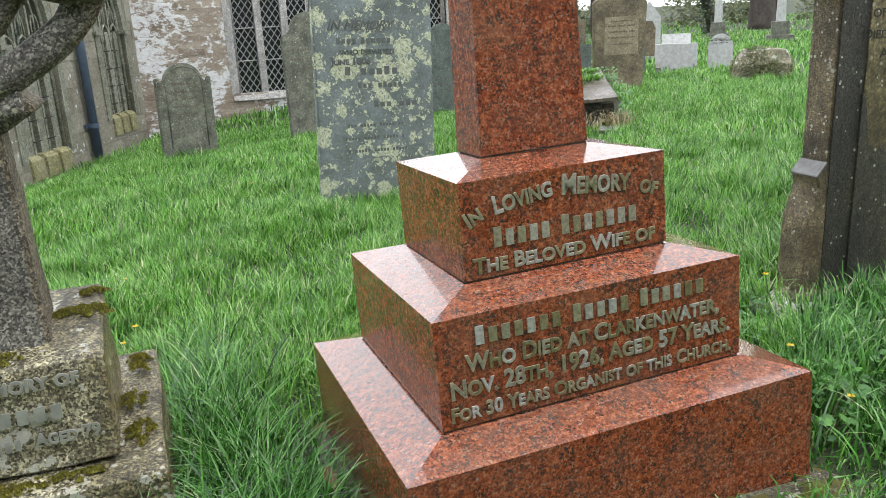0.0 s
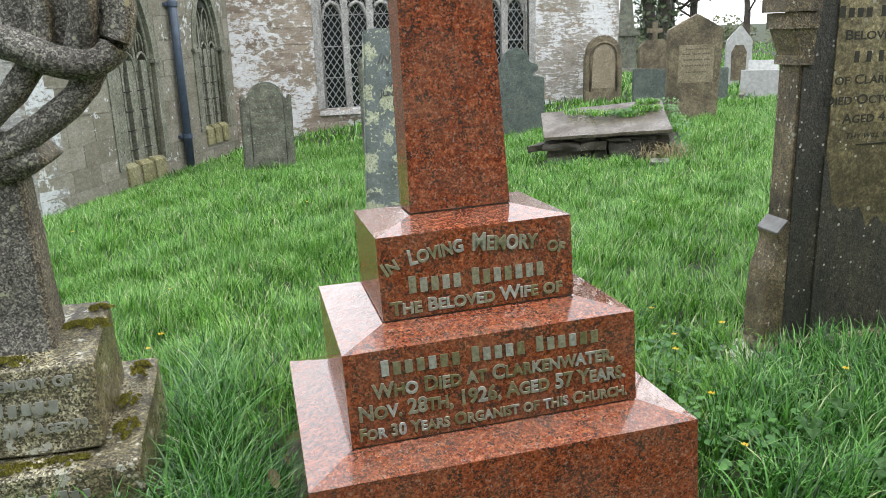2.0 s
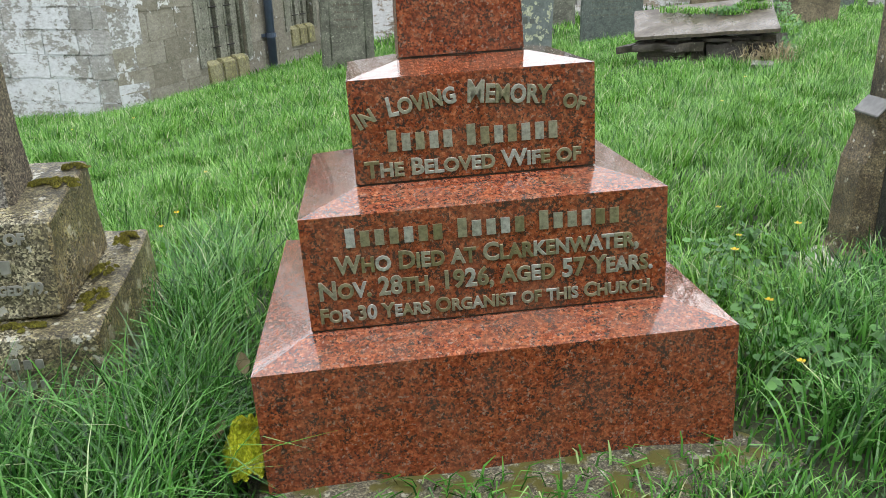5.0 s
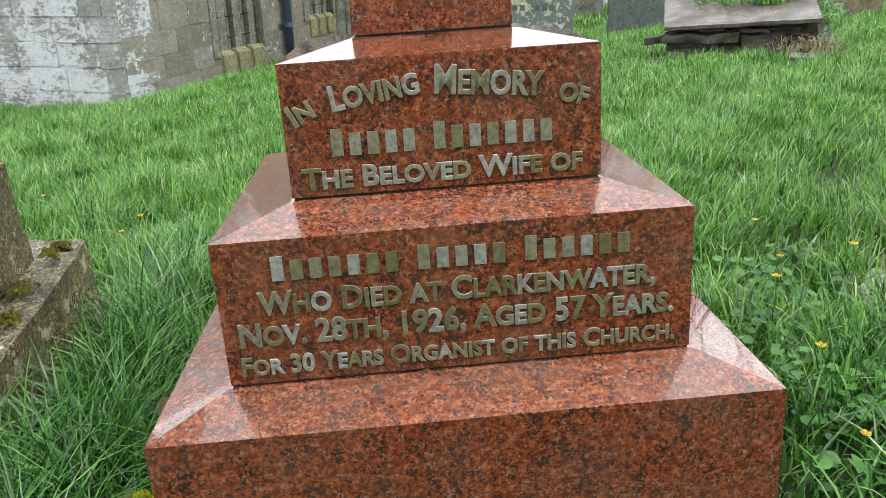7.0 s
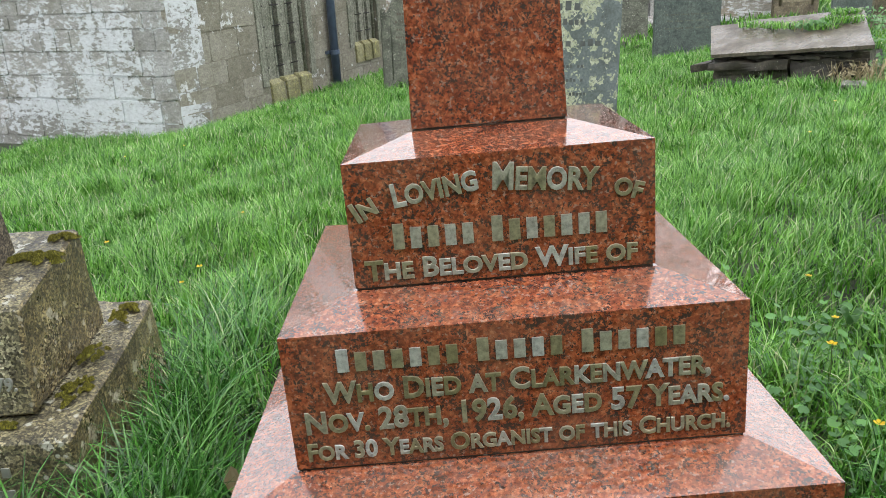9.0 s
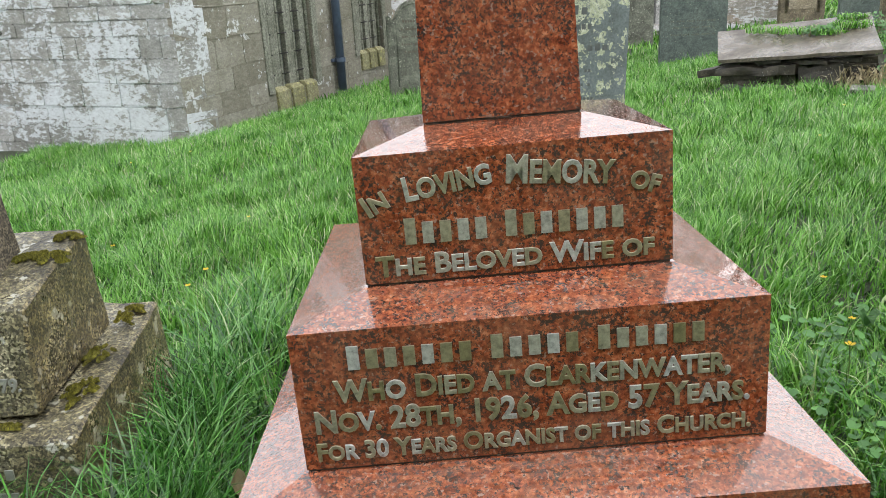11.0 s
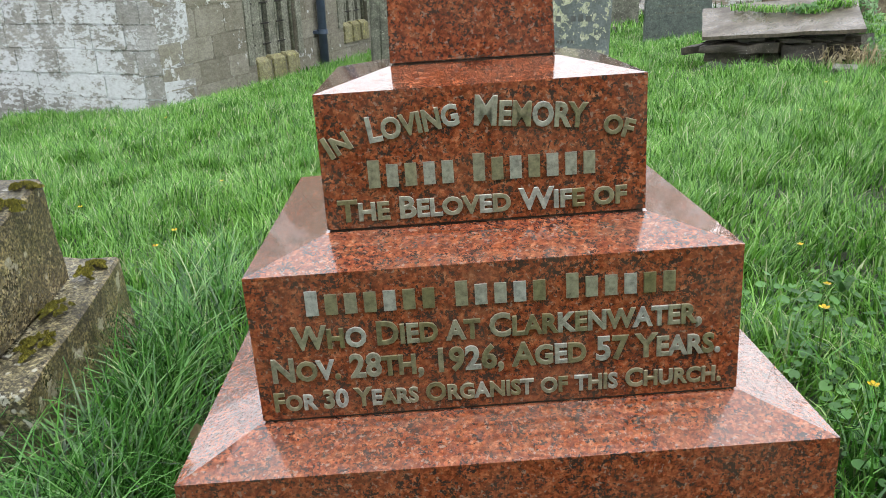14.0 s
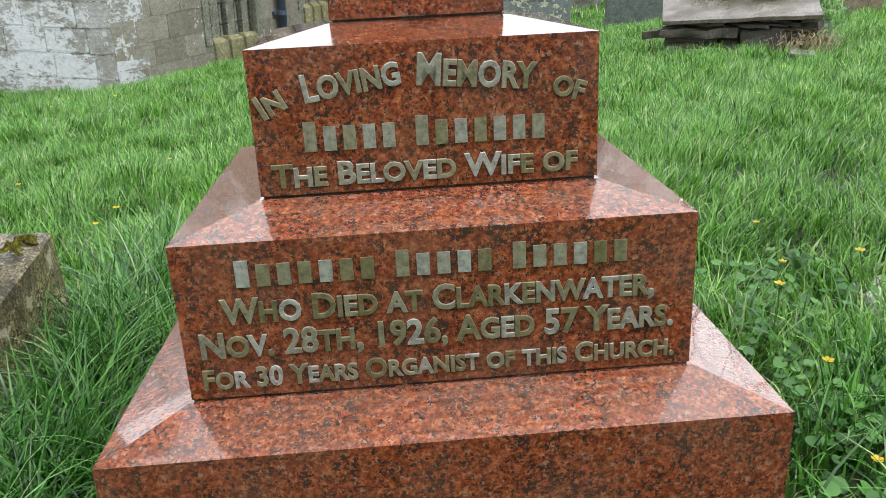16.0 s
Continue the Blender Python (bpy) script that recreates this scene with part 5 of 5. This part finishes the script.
def lush(p, low, high, seed):
    rs = np.random.RandomState(seed)
    tuft = np.clip(0.45 + 0.22 * ripple(p, 3.3, 4) + 0.28 * ripple(p, 13, 5), 0, 1.15)
    trod = ((p[:, 0] > -0.64) & (p[:, 0] < 0.62) & (p[:, 1] < -0.3) & (p[:, 1] > -1.0)) | ((p[:, 0] > 0) & (p[:, 0] < 0.55) & (p[:, 1] < 0.4) & (p[:, 1] > -0.6))
    return (low + (high - low) * tuft) * rs.uniform(0.5, 1.2, len(p)) * np.where(trod, 0.45, 1.0)


p = sow(310000, -3.2, 3.2, -1.0, 3.4, 11, lambda p: (abs(p[:, 0]) < 1.4 + 0.75 * (p[:, 1] + 1.0)) & ~((abs(p[:, 0]) < 0.47) & (p[:, 1] > -0.56) & (p[:, 1] < 0.4)))
# Grass south of a wavering line takes the deeper green material.
southern = p[:, 1] < 0.25 + 0.25 * ripple(p, 2.3, 9)
for part_of, mat, k in ((p[~southern], GRASS, 1), (p[southern], DEEP_GRASS, 2)):
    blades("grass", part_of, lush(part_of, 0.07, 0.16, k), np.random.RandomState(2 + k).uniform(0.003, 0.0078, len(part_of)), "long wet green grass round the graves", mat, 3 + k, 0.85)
p = sow(380000, -4.5, 7.5, 3.4, 9.0, 12, lambda p: p[:, 0] < 2.6 + 0.9 * p[:, 1])
blades("grass", p, lush(p, 0.08, 0.16, 4), np.random.RandomState(5).uniform(0.004, 0.0105, len(p)), "wet green grass of the churchyard", GRASS, 6, 0.8, 2)
p = sow(110000, -2, 20, 9.0, 24, 13)
blades("grass", p, lush(p, 0.09, 0.17, 7), np.random.RandomState(8).uniform(0.012, 0.03, len(p)), "distant churchyard grass", GRASS, 9, 0.7, 2)
p = sow(40000, 6, 45, 5, 45, 14)
blades("grass", p, lush(p, 0.1, 0.2, 10), np.random.RandomState(11).uniform(0.02, 0.045, len(p)), "far churchyard grass", GRASS, 12, 0.7, 2)

near = lambda p: (abs(p[:, 0]) < 1.4 + 0.75 * (p[:, 1] + 1.0)) & (p[:, 1] > -1.0) & (abs(p[:, 0]) < 3.2)
p = sow(200000, -7, 8, -4.9, 3.4, 15, lambda p: ~near(p))
blades("grass", p, lush(p, 0.08, 0.16, 13), np.random.RandomState(14).uniform(0.006, 0.013, len(p)), "grass of the churchyard around", GRASS, 15, 0.8, 2)
p = sow(26000, 5, 14, 0, 9, 16)
blades("grass", p, lush(p, 0.08, 0.16, 16), np.random.RandomState(17).uniform(0.01, 0.02, len(p)), "grass of the churchyard's rise", GRASS, 18, 0.8, 2)
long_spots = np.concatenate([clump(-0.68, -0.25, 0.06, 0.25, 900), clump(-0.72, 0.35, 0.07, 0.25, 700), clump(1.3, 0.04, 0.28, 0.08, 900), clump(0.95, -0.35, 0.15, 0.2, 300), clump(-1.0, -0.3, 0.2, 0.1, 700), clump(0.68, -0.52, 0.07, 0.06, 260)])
blades("long_grass", long_spots, RS.uniform(0.16, 0.32, len(long_spots)) * np.where(long_spots[:, 0] > 0.5, 0.55, 1.0), RS.uniform(0.004, 0.008, len(long_spots)), "long drooping grass tufts beside the graves", DEEP_GRASS, 21, 1.0, 4, 1.7)
front_spots = np.concatenate([clump(0.0, -0.60, 0.38, 0.05, 700), clump(0.42, -0.56, 0.06, 0.03, 90), clump(0.54, -0.2, 0.03, 0.2, 200)])
blades("sparse_grass", front_spots, RS.uniform(0.02, 0.075, len(front_spots)), RS.uniform(0.003, 0.005, len(front_spots)), "thin grass over the footing", GRASS, 22, 1.0, 3)


# ---- broad weeds and buttercups ----
def heart_leaf(bm, c, r, way, up):
    """A round, notched leaf, cupped a little, its stalk at c."""
    u = way.normalized()
    w = up.cross(u).normalized()
    mid = bm.verts.new(c + u * r * 0.25 - up * r * 0.12)
    ring = []
    for k in range(9):
        a = radians(-150 + 37.5 * k)
        d = r * (0.95 + 0.12 * math.cos(a))
        ring.append(bm.verts.new(c + u * (r * 0.35 + d * math.cos(a)) + w * d * 0.95 * math.sin(a) + up * r * 0.10 * abs(math.sin(a))))
    for p, q in zip(ring, ring[1:]):
        bm.faces.new((mid, p, q))


def weed_patch(centres, seed):
    rs = random.Random(seed)
    bm = bmesh.new()
    for cx, cy, sx, sy, count in centres:
        for _ in range(count):
            x, y = rs.gauss(cx, sx), rs.gauss(cy, sy)
            if abs(x) < 0.48 and -0.5 < y < 0.4:
                continue
            c = Vector((x, y, float(ground_z(x, y)) + rs.uniform(0.02, 0.07)))
            a = rs.uniform(0, 6.28)
            up = Vector((rs.uniform(-0.4, 0.4), rs.uniform(-0.6, 0.2), 1)).normalized()
            way = Vector((math.cos(a), math.sin(a), 0))
            heart_leaf(bm, c, rs.uniform(0.007, 0.0165), way - up * way.dot(up), up)
    me = bpy.data.meshes.new("weeds")
    bm.to_mesh(me)
    bm.free()
    me.shade_smooth()
    me.materials.append(CLOVER)
    return tagged(new("weeds", me), "round glossy celandine leaves among the grass", "weeds", kind="stuff")


weed_patch([(0.70, 0.05, 0.09, 0.28, 230), (0.84, 0.38, 0.09, 0.10, 70), (0.72, -0.35, 0.12, 0.16, 130), (1.0, -0.1, 0.2, 0.2, 90), (-0.75, -0.5, 0.15, 0.12, 20), (-0.9, 1.0, 0.3, 0.3, 20)], 3)


def broad_plant(at, size, count, seed):
    """A low rosette of long oval leaves lying in the grass."""
    rs = random.Random(seed)
    x, y = at
    plant = thing("broad_leaved_weed", "broad pale-green leaves lying flat in the grass", "weed", pose(x, y, float(ground_z(x, y)) + 0.06), "broad-leaved weeds")
    for k in range(count):
        a = 6.28 * k / count + rs.uniform(-0.4, 0.4)
        o, t = Vector((math.cos(a), math.sin(a), 0)), Vector((-math.sin(a), math.cos(a), 0))
        ln, bm, rows = size * rs.uniform(0.7, 1.15), bmesh.new(), []
        for q in range(7):
            f = q / 6
            w = ln * 0.30 * math.sin(math.pi * min(1, 0.08 + 0.92 * f)) ** 0.7 + 0.001
            c = o * ln * f + Vector((0, 0, 0.035 * math.sin(math.pi * f * 0.8)))
            rows.append([bm.verts.new(c + t * w + Vector((0, 0, w * 0.25))), bm.verts.new(c), bm.verts.new(c - t * w + Vector((0, 0, w * 0.25)))])
        for p, q in zip(rows, rows[1:]):
            bm.faces.new((p[0], p[1], q[1], q[0]))
            bm.faces.new((p[1], p[2], q[2], q[1]))
        bmesh.ops.solidify(bm, geom=bm.faces[:], thickness=0.0008)
        part("leaf", bm, DOCK, plant)


for k, (at, size, count) in enumerate((((0.81, -0.36), 0.06, 3), ((0.95, -0.31), 0.05, 3), ((0.84, -0.60), 0.06, 4), ((0.88, 0.38), 0.04, 3))):
    broad_plant(at, size, count, 50 + k)


def buttercup(at, high, tilt, wide):
    x, y = at
    fl = thing("buttercup", "small yellow buttercup flower standing in the grass", "flower", pose(x, y, float(ground_z(x, y))), "buttercups")
    part("stem", tube(curved([(0, 0, 0), (0.01, 0, high * 0.5), (tilt * 0.3, -0.01, high)], 3), 0.0012, 5), STEM, fl)
    for k in range(5):
        a = 1.2566 * k
        o, t = Vector((math.cos(a), math.sin(a), 0.45)), Vector((-math.sin(a), math.cos(a), 0))
        c = Vector((tilt * 0.3, -0.01, high))
        bm = bmesh.new()
        v = [bm.verts.new(c + p) for p in (o * wide * 0.1, o * wide * 0.7 - t * wide * 0.45, o * wide * 1.05 - t * wide * 0.2, o * wide * 1.05 + t * wide * 0.2, o * wide * 0.7 + t * wide * 0.45)]
        bm.faces.new(v)
        bmesh.ops.solidify(bm, geom=bm.faces[:], thickness=0.0006)
        part("petal", bm, PETAL, fl)


for k, at in enumerate([(0.62, -0.40), (0.66, -0.16), (0.70, 0.13), (0.80, 0.34), (1.03, -0.17), (-0.89, 1.12), (-0.95, 1.95), (-1.42, 1.6), (-1.8, 3.9), (-2.3, 4.1), (-0.93, 1.04), (0.95, 0.25), (1.7, 2.4), (2.2, 3.2), (-0.2, 3.8), (0.9, 0.6)]):
    buttercup(at, 0.11 + 0.02 * (k % 3), 0.05 * (k % 5 - 2), 0.0085 + 0.001 * (k % 3))


# ---- leaf litter on the top step ----
def litter():
    rs = random.Random(9)
    bm = bmesh.new()
    for _ in range(70):
        x, y = rs.gauss(0.0, 0.022), -0.142 - abs(rs.gauss(0, 0.009))
        c = Vector((x, y, 0.802 + rs.uniform(0, 0.006)))
        a, w = rs.uniform(0, 6.28), rs.uniform(0.002, 0.005)
        o, t = Vector((math.cos(a), math.sin(a), rs.uniform(-0.3, 0.3))) * w, Vector((-math.sin(a), math.cos(a), rs.uniform(-0.3, 0.3))) * w * 0.5
        bm.faces.new([bm.verts.new(c - o), bm.verts.new(c + t), bm.verts.new(c + o), bm.verts.new(c - t)])
    me = bpy.data.meshes.new("leaf_litter")
    bm.to_mesh(me)
    bm.free()
    me.materials.append(DRY_BROWN)
    ob = tagged(new("leaf_litter", me), "crumbs of dead leaf lying on the memorial's top step", "litter", kind="stuff")
    ob.matrix_world = pose(0, 0, 0, -2.004, -2.003, 0.035)


DRY_BROWN = make_plain("dead_leaf", (0.05, 0.03, 0.015), 0.7)
litter()


def dead_leaf(at, size, tip, turn):
    """A curled brown leaf lying on edge in the grass."""
    lf = thing("dead_leaf", "curled dead brown leaf lying in the grass", "leaf", pose(*at, tip, 0, turn), "dead leaves")
    bm, rows = bmesh.new(), []
    for q in range(7):
        f = q / 6
        w = size * 0.34 * math.sin(math.pi * (0.06 + 0.9 * f)) ** 0.8 * (1.0 if q % 2 else 0.82)
        c = Vector((0, size * (f - 0.5), size * 0.25 * (f - 0.5) ** 2))
        rows.append([bm.verts.new(c + Vector((k * w, 0, abs(k) ** 2 * w * 0.6))) for k in (-1, -0.5, 0, 0.5, 1)])
    for p, q in zip(rows, rows[1:]):
        for k in range(4):
            bm.faces.new((p[k], p[k + 1], q[k + 1], q[k]))
    bmesh.ops.solidify(bm, geom=bm.faces[:], thickness=0.0008)
    part("blade", bm, DRY, lf)
    part("stalk", tube([(0, -size * 0.5, 0), (0.002, -size * 0.75, 0.004)], 0.0008, 5), DRY, lf)


for at, size, tip, turn in (((-0.535, -0.10, 0.15), 0.05, 55, 20), ((-0.56, -0.29, 0.10), 0.045, 40, -30), ((-0.50, 0.02, 0.13), 0.035, 60, 70)):
    dead_leaf(at, size, tip, turn)
